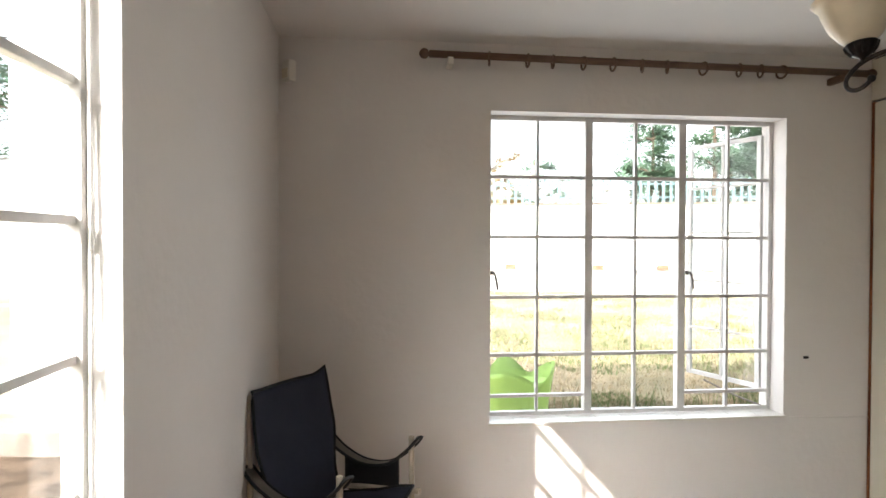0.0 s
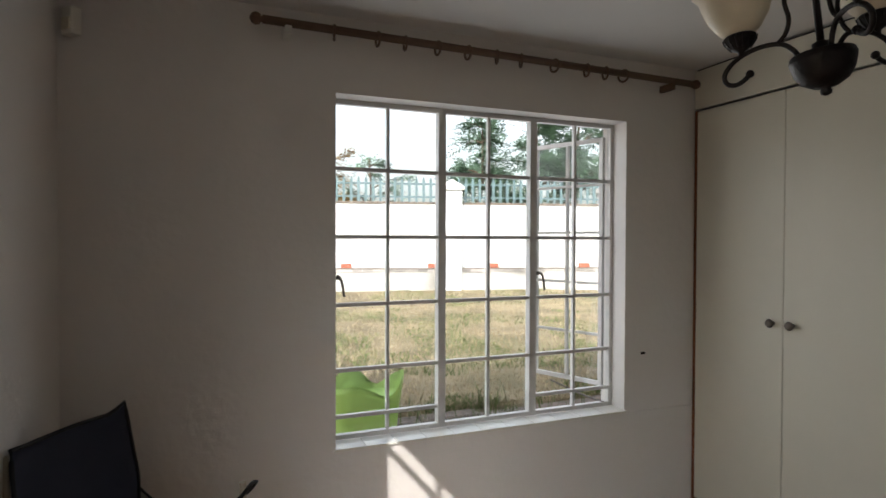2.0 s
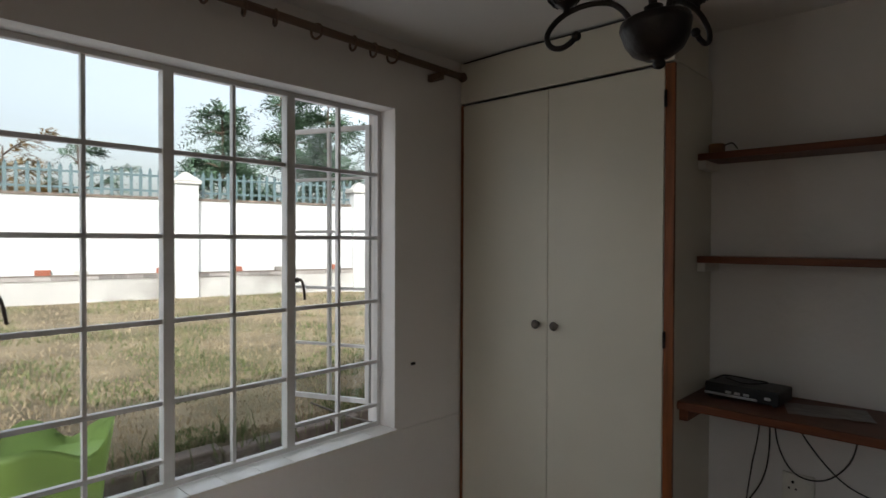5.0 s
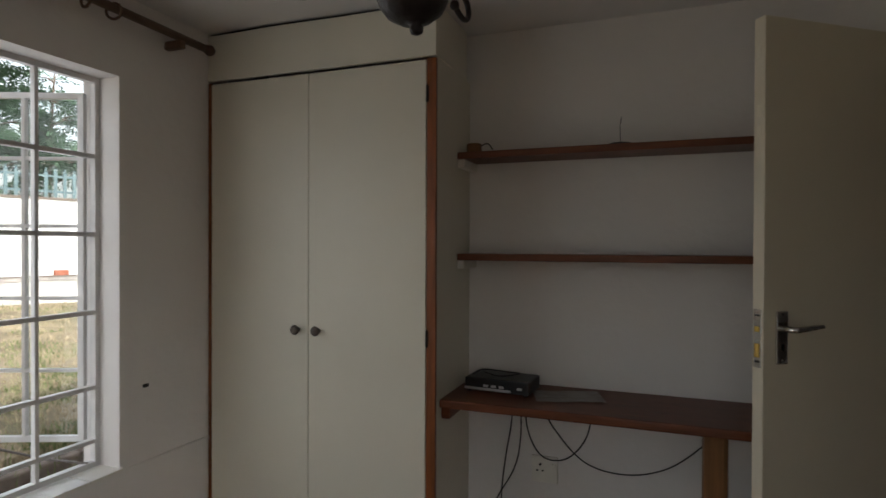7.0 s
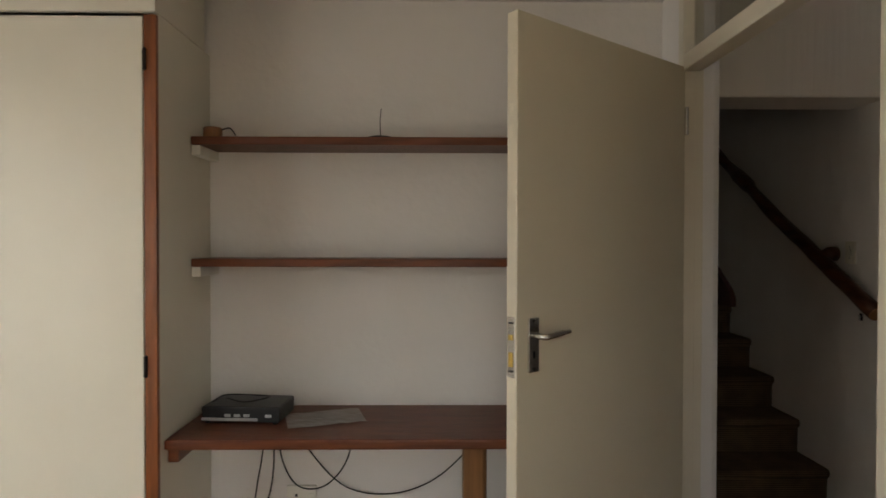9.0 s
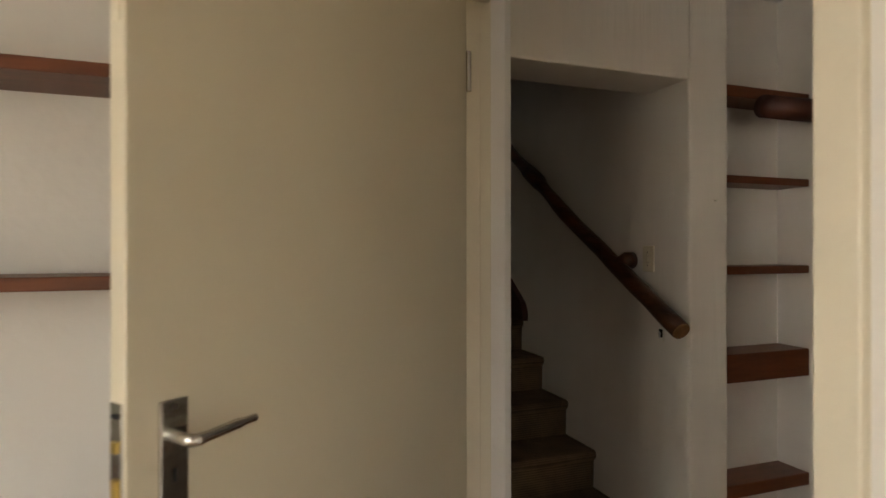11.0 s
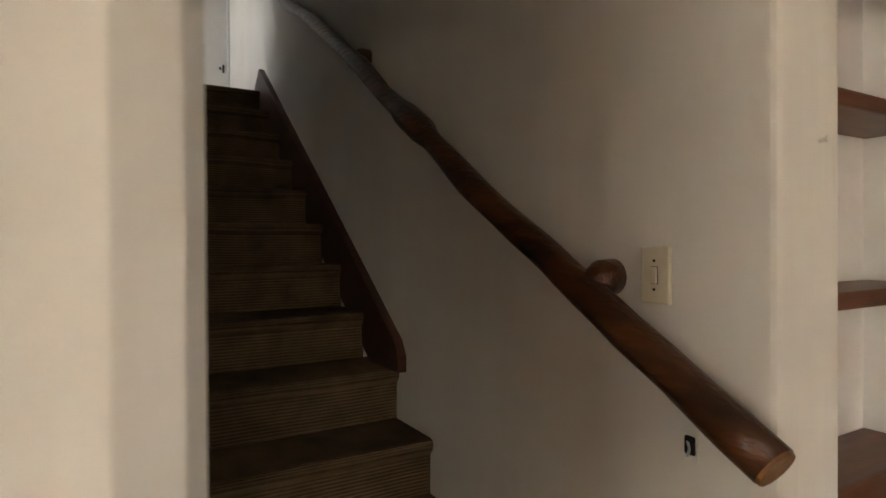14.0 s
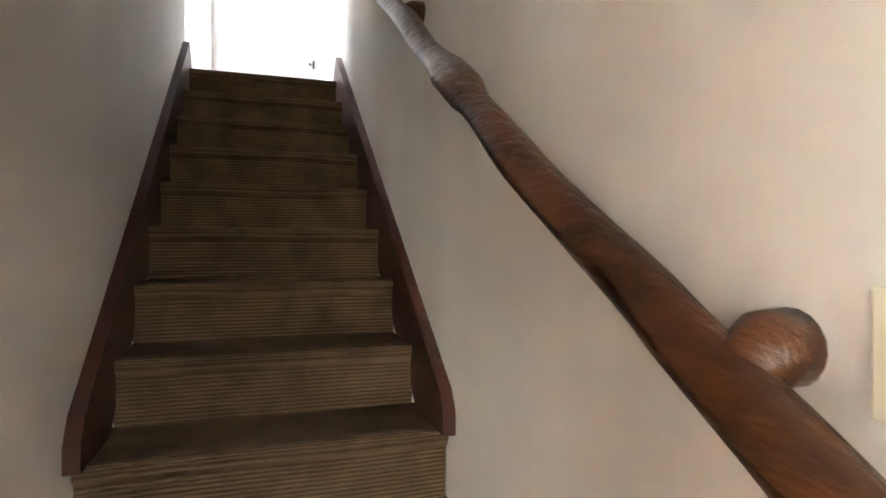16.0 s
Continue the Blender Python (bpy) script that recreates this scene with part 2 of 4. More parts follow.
def tube(bm, pts, radius, n=10):
    pts = [Vector(p) for p in pts]
    rad = radius if isinstance(radius, (list, tuple)) else [radius] * len(pts)
    rings, up = [], Vector((0.31, 0.17, 0.93)).normalized()
    for i, p in enumerate(pts):
        d = (pts[min(i + 1, len(pts) - 1)] - pts[max(i - 1, 0)]).normalized()
        a = d.cross(up)
        if a.length < 1e-3:
            a = d.cross(Vector((1, 0, 0)))
        a.normalize()
        b = d.cross(a)
        rings.append([bm.verts.new(p + rad[i] * (math.cos(2 * math.pi * k / n) * a + math.sin(2 * math.pi * k / n) * b)) for k in range(n)])
    for a, b in zip(rings, rings[1:]):
        for i in range(n):
            bm.faces.new((a[i], a[(i + 1) % n], b[(i + 1) % n], b[i]))
    bm.faces.new(list(reversed(rings[0])))
    bm.faces.new(rings[-1])


def spline(pts, k=6):
    pts = [Vector(p) for p in pts]
    out = []
    for i in range(len(pts) - 1):
        p0, p1, p2, p3 = pts[max(i - 1, 0)], pts[i], pts[i + 1], pts[min(i + 2, len(pts) - 1)]
        for j in range(k):
            t = j / k
            out.append(0.5 * (2 * p1 + (p2 - p0) * t + (2 * p0 - 5 * p1 + 4 * p2 - p3) * t * t + (3 * p1 - p0 - 3 * p2 + p3) * t ** 3))
    return out + [pts[-1]]


def mesh_of(name, bm, material, smooth=False):
    bmesh.ops.recalc_face_normals(bm, faces=bm.faces)
    me = bpy.data.meshes.new(name)
    bm.to_mesh(me)
    bm.free()
    for m in material if isinstance(material, (list, tuple)) else [material]:
        me.materials.append(m)
    if smooth:
        for p in me.polygons:
            p.use_smooth = True
    return me


def part(name, bm, material, parent=None, label="", smooth=False):
    ob = new(name, mesh_of(name, bm, material, smooth))
    if parent is not None:
        ob.parent = parent
    if label:
        tagged(ob, label)
    return ob


def thing(name, label, category, at=(0, 0, 0), group="", turn=0):
    ob = new(name)
    ob.empty_display_size = 0.05
    ob.matrix_world = pose(*at, 0, 0, turn)
    return tagged(ob, label, category, group)


def structure(name, bm, material, label, category):
    return tagged(part(name, bm, material), label, category, kind="structure")


def slab(name, dims, material, label, category, bevel=0.0):
    bm = bmesh.new()
    for d in dims:
        box(bm, *d, bevel=bevel)
    return structure(name, bm, material, label, category)


# ---- large structure ----
FZ = -0.078
XL, XR, YN, YS, CZ = -0.42, 3.12, 2.99, 0.0, 2.38
WX0, WX1, WZ0, WZ1 = 0.612, 2.185, 0.487, 2.05      # garden window
LY0, LY1, LZ0, LZ1 = 0.45, 1.335, 0.38, 2.10          # side window
DX0, DX1, DZ = 1.95, 2.89, 2.035                     # doorway
SY, LYS = -1.0, -0.178                               # stair walls
NX, NZ, GO, RI = 4.722, 1.168, 0.2355, 0.1732       # nosing 2, going, rise

slab("floor", [(XL - 0.2, XR + 0.1, YS - 0.19, YN + 0.2, -0.2, FZ)], FLOOR, "brown wooden floor of the small bedroom", "floor")
slab("ceiling", [(XL, XR, YS, YN, CZ, CZ + 0.12)], CEILING, "off-white painted ceiling of the bedroom", "ceiling")
slab("wall_north", [(XL - 0.1, WX0, YN, YN + 0.2, FZ, 2.5), (WX1, XR + 0.1, YN, YN + 0.2, FZ, 2.5), (WX0, WX1, YN, YN + 0.2, FZ, WZ0 - 0.012), (WX0, WX1, YN, YN + 0.2, WZ1, 2.5)], PLASTER, "off-white plastered wall around the garden window", "wall")
slab("wall_west", [(XL - 0.106, XL, LY1, YN, FZ, 2.5), (XL - 0.106, XL, YS - 0.19, LY0, FZ, 2.5), (XL - 0.106, XL, LY0, LY1, FZ, LZ0), (XL - 0.106, XL, LY0, LY1, LZ1, 2.5)], PLASTER, "off-white plastered wall beside the side window", "wall")
slab("wall_east", [(XR, XR + 0.12, LYS + 0.001, YN, FZ, 2.5)], PLASTER, "off-white plastered wall behind the shelves", "wall")
bm = bmesh.new()
box(bm, XL, DX0 - 0.05, YS - 0.19, YS, FZ, 2.5)
box(bm, DX1 + 0.045, XR, YS - 0.05, YS, FZ, 2.5)
prof = [(DX1 + 0.06, YS - 0.05), (XR, YS - 0.05), (XR, LYS), (DX1 + 0.115, LYS), (DX1 + 0.09, LYS + 0.012), (DX1 + 0.07, LYS + 0.04)]
lo = [bm.verts.new((x, y, FZ)) for x, y in prof]
hi = [bm.verts.new((x, y, 2.5)) for x, y in prof]
bm.faces.new(lo), bm.faces.new(hi)
for i in range(len(prof)):
    j = (i + 1) % len(prof)
    bm.faces.new((lo[i], lo[j], hi[j], hi[i]))
structure("wall_south", bm, PLASTER, "plastered wall with the bedroom doorway", "wall")
# stair side walls, portal beam, landing
slab("wall_stair_inner", [(XR, 6.5, LYS, LYS + 0.12, FZ, 4.5)], ROUGH_PLASTER, "white plastered wall on the closed side of the stairs", "wall")
bm = bmesh.new()
box(bm, 3.20, 7.7, SY - 0.18, SY, FZ, 4.5, bevel=0.012)
structure("wall_stair_rail", bm, ROUGH_PLASTER, "brush-marked white plaster wall carrying the handrail", "wall")
slab("beam_stair", [(3.20, 3.43, SY, LYS, 2.02, 2.6)], ROUGH_PLASTER, "plastered beam across the foot of the stairs", "beam", bevel=0.01)
slab("wall_landing", [(7.55, 7.67, SY, 1.3, 2.3, 4.5)], PLASTER, "white plastered wall at the head of the stairs", "wall")
slab("ceiling_stair", [(3.2, 7.67, SY - 0.18, 1.4, 4.5, 4.6)], CEILING, "pale ceiling high over the stairs", "ceiling")
slab("wall_over_stair", [(3.20, 3.43, SY - 0.18, LYS + 0.12, 2.6, 4.5)], CEILING, "white upper wall over the foot of the stairs", "wall")
slab("floor_landing", [(NX + 7 * GO + 0.012, 7.55, SY, LYS, 2.25, 2.38), (6.5, 7.55, LYS, 1.3, 2.25, 2.38)], CARPET, "brown ribbed carpet on the stair landing", "floor")
slab("wall_landing_side", [(6.38, 6.5, LYS + 0.12, 1.3, 2.3, 4.5)], PLASTER, "white plastered wall beside the landing", "wall")
slab("wall_landing_window", [(6.38, 6.65, 1.3, 1.4, 2.3, 4.5), (7.3, 7.67, 1.3, 1.4, 2.3, 4.5), (6.65, 7.3, 1.3, 1.4, 2.3, 3.2), (6.65, 7.3, 1.3, 1.4, 4.0, 4.5)], PLASTER, "white landing wall with a window opening", "wall")
# hall
slab("floor_hall", [(0.5, 8.3, -4.0, YS - 0.19, -0.2, FZ - 0.001)], FLOOR, "dark wooden floor of the hall", "floor")
slab("ceiling_hall", [(0.5, 3.6, -4.0, LYS, 2.45, 2.57)], CEILING, "white ceiling of the hall", "ceiling")
# unseen wall; its opening is invented to let the hall fill lamp through
slab("wall_hall_west", [(0.4, 0.5, -4.0, -0.5, FZ, 2.5), (0.4, 0.5, -0.22, LYS, FZ, 2.5), (0.4, 0.5, -0.5, -0.22, FZ, 1.35), (0.4, 0.5, -0.5, -0.22, 1.95, 2.5)], PLASTER, "unseen white hall wall with an opening added for the fill lamp", "wall")
slab("wall_hall_south", [(0.4, 3.6, -4.1, -4.0, FZ, 2.5)], PLASTER, "white wall at the far side of the hall", "wall")
slab("wall_niche", [(3.36, 3.6, -4.0, SY - 0.18, FZ, 2.5), (3.20, 3.36, -1.78, -1.62, FZ, 2.5), (3.20, 3.36, -4.0, -2.6, FZ, 2.5)], PLASTER, "white plastered niche walls beside the stairs", "wall")


# ---- stairs ----
def staircase():
    st = thing("staircase", "steep staircase covered in brown ribbed carpet between white walls", "stairs", (NX, (SY + LYS) / 2, 0))
    inv = st.matrix_world.inverted()
    for k in range(-4, 10):
        x, z = NX + (k - 2) * GO, NZ + (k - 2) * RI
        x1 = x + GO + 0.03 if k < 9 else x + 0.1
        bm = bmesh.new()
        z0 = max(FZ, z - RI - 0.02)
        y0, y1 = (SY + 0.028, LYS - 0.028) if k >= 2 else (SY + 0.002, LYS - 0.002)
        if k == 1:
            y0, y1 = SY + 0.003, LYS - 0.003
        prof = [(x + 0.02, z0), (x + 0.016, z - 0.05), (x + 0.002, z - 0.034), (x - 0.004, z - 0.018), (x + 0.002, z - 0.004), (x + 0.016, z), (x1, z), (x1, z0)]
        nseg = 8
        rows = []
        for i in range(nseg + 1):
            y = y0 + (y1 - y0) * i / nseg
            sag = 0.004 * noise.noise((k * 3.1, y * 4, 0.3))
            rows.append([bm.verts.new((px + (sag if j < 6 else 0), y, pz + (sag * 0.6 if 0 < j < 6 else 0))) for j, (px, pz) in enumerate(prof)])
        for a, b in zip(rows, rows[1:]):
            for j in range(len(prof)):
                jj = (j + 1) % len(prof)
                bm.faces.new((a[j], a[jj], b[jj], b[j]))
        bm.faces.new(rows[0]), bm.faces.new(list(reversed(rows[-1])))
        bm.transform(inv)
        part("step", bm, CARPET, st)
    for y0, y1 in ((SY + 0.002, SY + 0.034), (LYS - 0.034, LYS - 0.002)):
        bm = bmesh.new()
        xa, za = NX - GO - 0.055, NZ - RI + 0.0
        xb = NX + 7 * GO + 0.02
        sl = RI / GO
        off = 0.085
        pts = [(xa, za), (xa, za + 0.055), (xa + 0.03, za + off + 0.02), (xb, za + off + 0.02 + (xb - xa - 0.03) * sl), (xb + 0.12, NZ + 7 * RI + 0.045), (xb + 0.12, NZ + 7 * RI - 0.1), (xb, NZ + 6 * RI), (xa + GO, za)]
        a = [bm.verts.new((x, y0, z)) for x, z in pts]
        b = [bm.verts.new((x, y1, z)) for x, z in pts]
        bm.faces.new(a), bm.faces.new(list(reversed(b)))
        for i in range(len(pts)):
            j = (i + 1) % len(pts)
            bm.faces.new((a[i], a[j], b[j], b[i]))
        bm.transform(inv)
        part("stringer", bm, STRING_WOOD, st, "dark red-brown varnished stringer board")


staircase()


def handrail():
    base = Vector((3.165, SY + 0.072, 1.11))
    hr = thing("handrail", "rough varnished wooden pole handrail fixed to the wall", "handrail", base)
    rng = random.Random(4)
    d = Vector((1.0, 0, 0.632)).normalized()
    pts, rads = [], []
    n, length = 60, 3.6
    for i in range(n + 1):
        s = length * i / n
        side = Vector((0, 0.008 * noise.noise((s * 2.2, 0, 0)), 0)) + Vector((-d.z, 0, d.x)) * (0.022 * noise.noise((s * 1.9, 3, 0)) - 0.012 * math.sin(s * 2.3))
        pts.append(d * s + side)
        r = 0.035 - 0.0025 * s + 0.004 * noise.noise((s * 5, 7, 0))
        if abs(s - 1.25) < 0.08:
            r += 0.008
        rads.append(max(r, 0.02))
    bm = bmesh.new()
    tube(bm, pts, rads, 16)
    for v in bm.verts:
        v.co += 0.003 * Vector((noise.noise(v.co * 9), noise.noise(v.co * 9 + Vector((5, 0, 0))), noise.noise(v.co * 9 + Vector((0, 5, 0)))))
    part("pole", bm, RAIL_WOOD, hr, smooth=True)
    for s in (0.36, 1.8, 3.3):
        p = d * s
        bm = bmesh.new()
        q = p + Vector((0.055, -0.075, 0.052))
        tube(bm, [q + Vector((0, 0.001, 0)), q + Vector((0, 0.03, -0.001)), q + Vector((-0.012, 0.075, -0.02))], [0.036, 0.036, 0.03], 18)
        part("bracket_block", bm, RAIL_WOOD, hr, "round wooden block holding the pole off the wall", smooth=True)
    bm = bmesh.new()
    tube(bm, [d * -0.006, d * 0.002], [0.032, 0.034], 16)
    part("cut_end", bm, LEG_WOOD, hr, "pale sawn end of the pole")
    for s in (1.95, 2.1, 2.3):
        bm = bmesh.new()
        p = d * s + Vector((-d.z, 0.3, d.x)).normalized() * 0.026
        lathe(bm, [(0.007, 0), (0.007, 0.003), (0.003, 0.005)], 10, Matrix.Translation(p) @ pose(0, 0, 0, -60, 0, 0))
        part("screw", bm, CHROME, hr, "bright screw head")


handrail()


# ---- doorway ----
def door_set():
    fr = thing("door_frame", "cream enamelled door frame with a fanlight above", "door frame", (DX1, YS, 0))
    inv = fr.matrix_world.inverted()

    def p(name, dims, material, label="", bevel=0.004):
        bm = bmesh.new()
        for dd in dims:
            box(bm, *dd, bevel=bevel)
        bm.transform(inv)
        return part(name, bm, material, fr, label)

    p("hinge_jamb", [(DX1 + 0.0, DX1 + 0.044, -0.036, 0.012, FZ, CZ - 0.004), (DX1 + 0.022, DX1 + 0.06, -0.075, -0.036, FZ, CZ - 0.004)], FRAME_CREAM)
    p("latch_jamb", [(DX0 - 0.05, DX0, -0.06, 0.012, FZ, CZ - 0.004), (DX0 - 0.05, DX0 - 0.018, -0.19, -0.06, FZ, CZ - 0.004)], FRAME_CREAM)
    p("transom", [(DX0, DX1, -0.055, 0.012, DZ, DZ + 0.06), (DX0, DX1, -0.07, -0.055, DZ + 0.01, DZ + 0.05)], FRAME_CREAM)
    p("head", [(DX0, DX1, -0.055, 0.012, CZ - 0.04, CZ - 0.004)], FRAME_CREAM)
    p("fanlight_pane", [(DX0, DX1, -0.032, -0.028, DZ + 0.06, CZ - 0.04)], FAN_GLASS, "dusty fanlight glass", 0).visible_shadow = False
    p("strike_plate", [(DX0, DX0 + 0.003, -0.04, -0.015, 1.0, 1.12)], CHROME, "worn steel strike plate", 0)
    tag = slab("wall_over_door", [(DX0 - 0.05, DX1 + 0.06, -0.19, -0.075, CZ, 2.6)], PLASTER, "plaster above the doorway", "wall")
    d = thing("door", "open cream enamelled flush door with chrome lever handle", "door", (DX1 - 0.004, YS + 0.005, 0.0), turn=126.9)
    W, T, H = 0.86, 0.04, 2.05
    bm = bmesh.new()
    box(bm, 0, W, -T, 0, FZ + 0.012, H, bevel=0.004)
    part("leaf", bm, DOOR_CREAM, d)
    bm = bmesh.new()
    box(bm, W - 0.004, W + 0.0025, -T + 0.006, -0.006, 1.03, 1.2, bevel=0.001)
    fp = part("lock_faceplate", bm, CHROME, d, "worn steel mortice lock faceplate")
    for z0, z1, mm in ((1.135, 1.15, BRASS), (1.06, 1.1, BRASS), (1.045, 1.05, DARK), (1.18, 1.185, DARK)):
        bm = bmesh.new()
        box(bm, W + 0.002, W + 0.006, -T + 0.013, -0.013, z0, z1, bevel=0.0008)
        part("bolt", bm, mm, fp)
    for side in (1, -1):
        hd = new("handle_set")
        hd.parent = d
        y = 0.0 if side > 0 else -T
        bm = bmesh.new()
        box(bm, W - 0.085, W - 0.043, min(y, y + side * 0.006), max(y, y + side * 0.006), 1.04, 1.195, bevel=0.003)
        part("handle_plate", bm, CHROME, hd, "long chrome handle plate")
        bm = bmesh.new()
        tube(bm, spline([(W - 0.064, y, 1.145), (W - 0.064, y + side * 0.045, 1.145), (W - 0.08, y + side * 0.052, 1.146), (W - 0.13, y + side * 0.05, 1.15), (W - 0.165, y + side * 0.05, 1.152)]), [0.009] * 12 + [0.008] * 8 + [0.006] * 5, 10)
        part("lever", bm, CHROME, hd, "chrome lever", smooth=True)
        for z in (1.185, 1.05):
            bm = bmesh.new()
            lathe(bm, [(0.005, 0), (0.005, 0.002), (0.002, 0.003)], 8, Matrix.Translation((W - 0.064, y + side * 0.006, z)) @ pose(0, 0, 0, -90 * side))
            part("screw", bm, KNOB, hd)
        bm = bmesh.new()
        box(bm, W - 0.067, W - 0.061, min(y, y + side * 0.0075), max(y, y + side * 0.0075), 1.08, 1.1)
        part("keyhole", bm, DARK, hd)
    for z in (0.25, 1.8):
        bm = bmesh.new()
        tube(bm, [(0.004, 0.008, z), (0.004, 0.008, z + 0.1)], 0.007, 10)
        part("hinge", bm, CHROME, d, "steel butt hinge")
    for z in (1.93, 1.76, 1.70):
        bm = bmesh.new()
        box(bm, W - 0.001, W + 0.0015, -T + 0.012, -0.012, z, z + 0.035, bevel=0.001)
        part("chipped_patch", bm, IVORY, d, "patch of chipped old paint on the door edge")


door_set()


# ---- garden window ----
def window_grid(parent, inv, axis, u0, u1, w, z0, z1, mull, bars, rows, thick=0.03):
    """Steel glazing: outer frame, mullions, thin bars and panes in the plane at w."""
    def bx(bm, a0, a1, b0, b1, c0, c1, bevel=0.002):
        if axis == "x":
            box(bm, a0, a1, b0, b1, c0, c1, bevel=bevel)
        else:
            box(bm, b0, b1, a0, a1, c0, c1, bevel=bevel)

    def p(name, args, material=STEEL, bevel=0.002):
        bm = bmesh.new()
        bx(bm, *args, bevel=bevel)
        bm.transform(inv)
        return part(name, bm, material, parent)

    f = 0.022
    p("frame_stile", (u0, u0 + f, w - thick / 2, w + thick / 2, z0, z1))
    p("frame_stile", (u1 - f, u1, w - thick / 2, w + thick / 2, z0, z1))
    p("frame_rail", (u0 + f, u1 - f, w - thick / 2, w + thick / 2, z0, z0 + f))
    p("frame_rail", (u0 + f, u1 - f, w - thick / 2, w + thick / 2, z1 - f, z1))
    for u in mull:
        p("mullion", (u - 0.02, u + 0.02, w - 0.022, w + 0.022, z0 + f, z1 - f))
    for u in bars:
        p("glazing_bar", (u - 0.0075, u + 0.0075, w - 0.012, w + 0.012, z0 + f, z1 - f))
    for z in rows:
        p("glazing_rail", (u0 + f, u1 - f, w - 0.0135, w + 0.0105, z - 0.009, z + 0.009))


win = thing("window_garden", "white-painted steel window with small panes, one sash open", "window", (WX0, YN + 0.12, WZ0))
win["kind"] = "structure"
winv = win.matrix_world.inverted()
WY = YN + 0.12
ww = WX1 - WX0
m1, m2 = WX0 + 0.345 * ww, WX0 + 0.672 * ww
b1, b2, b3 = WX0 + 0.172 * ww, WX0 + 0.51 * ww, WX0 + 0.84 * ww
ROWS = [WZ1 - 0.205 * 1.54, WZ1 - 0.408 * 1.54, WZ1 - 0.612 * 1.54, WZ1 - 0.808 * 1.54]
window_grid(win, winv, "x", WX0, WX1, WY, WZ0, WZ1, [m1, m2], [b1, b2, b3], ROWS)
for u0, u1 in ((WX0 + 0.022, m1 - 0.02), (m2 + 0.02, WX1 - 0.022)):
    bm = bmesh.new()
    box(bm, u0, u1, WY - 0.014, WY + 0.01, WZ0 + 0.095, WZ0 + 0.112, bevel=0.002)
    bm.transform(winv)
    part("sash_rail", bm, STEEL, win)
for u0, u1 in ((WX0 + 0.02, m1 - 0.015), (m1 + 0.015, m2 - 0.015)):
    cols = [u0, (b1 if u0 < m1 else b2), u1]
    zs = [WZ0 + 0.02] + ROWS[::-1] + [WZ1 - 0.02]
    for a, b in zip(cols, cols[1:]):
        for c, e in zip(zs, zs[1:]):
            bm = bmesh.new()
            box(bm, a + 0.004, b - 0.004, WY + 0.0125, WY + 0.0155, c + 0.004, e - 0.004)
            bm.transform(winv)
            part("pane", bm, GLASS, win).visible_shadow = False
# open sash
sash = new("open_sash")
sash.parent = win
sash.matrix_local = pose(WX1 - 0.03 - WX0, 0.03, 0, 0, 0, 113)
SW, SH0, SH1 = 0.47, 0.1, 1.5
for dims in ((0, 0.025, SH0, SH1), (SW - 0.025, SW, SH0, SH1), (0.228, 0.243, SH0 + 0.02, SH1 - 0.02)):
    bm = bmesh.new()
    box(bm, dims[0], dims[1], -0.012, 0.012, dims[2], dims[3], bevel=0.002)
    part("sash_stile", bm, STEEL, sash)
for z in (SH0, SH0 + 0.28, SH0 + 0.57, SH0 + 0.86, SH0 + 1.13, SH1 - 0.024):
    bm = bmesh.new()
    box(bm, 0.025, SW - 0.025, -0.01, 0.01, z, z + (0.024 if z in (SH0, SH1 - 0.024) else 0.014), bevel=0.002)
    part("sash_bar", bm, STEEL, sash)
bm = bmesh.new()
box(bm, 0.02, SW - 0.02, -0.0015, 0.0015, SH0 + 0.02, SH1 - 0.02)
part("sash_pane", bm, GLASS, sash).visible_shadow = False
for x, z, s in ((WX0 + 0.03, 1.235, 1), (m2 + 0.03, 1.235, 1)):
    bm = bmesh.new()
    tube(bm, spline([(x, WY - 0.02, z), (x + 0.005, WY - 0.045, z), (x + 0.014, WY - 0.05, z - 0.03), (x + 0.024, WY - 0.045, z - 0.085)]), 0.006, 8)
    lathe(bm, [(0.012, 0), (0.012, 0.012), (0.006, 0.016)], 10, Matrix.Translation((x, WY - 0.012, z)) @ pose(0, 0, 0, 90))
    bm.transform(winv)
    part("casement_latch", bm, KNOB, win, "dark metal casement latch", smooth=True)
bm = bmesh.new()
tube(bm, spline([(WX1 - 0.05, WY - 0.01, WZ0 + 0.02), (WX1 - 0.12, WY + 0.12, WZ0 + 0.045), (WX1 - 0.2, WY + 0.3, WZ0 + 0.09)]), 0.005, 8)
bm.transform(winv)
part("sash_stay", bm, KNOB, win, "thin metal stay arm")
# reveal lining and tiled sill
n = 11
for i in range(n):
    bm = bmesh.new()
    x0 = WX0 - 0.01 + (ww + 0.02) * i / n
    x1 = WX0 - 0.01 + (ww + 0.02) * (i + 1) / n
    box(bm, x0 + 0.0012, x1 - 0.0012, YN - 0.014, WY - 0.016, WZ0 - 0.012, WZ0, bevel=0.002)
    bm.transform(winv)
    part("sill_tile", bm, TILE, win)

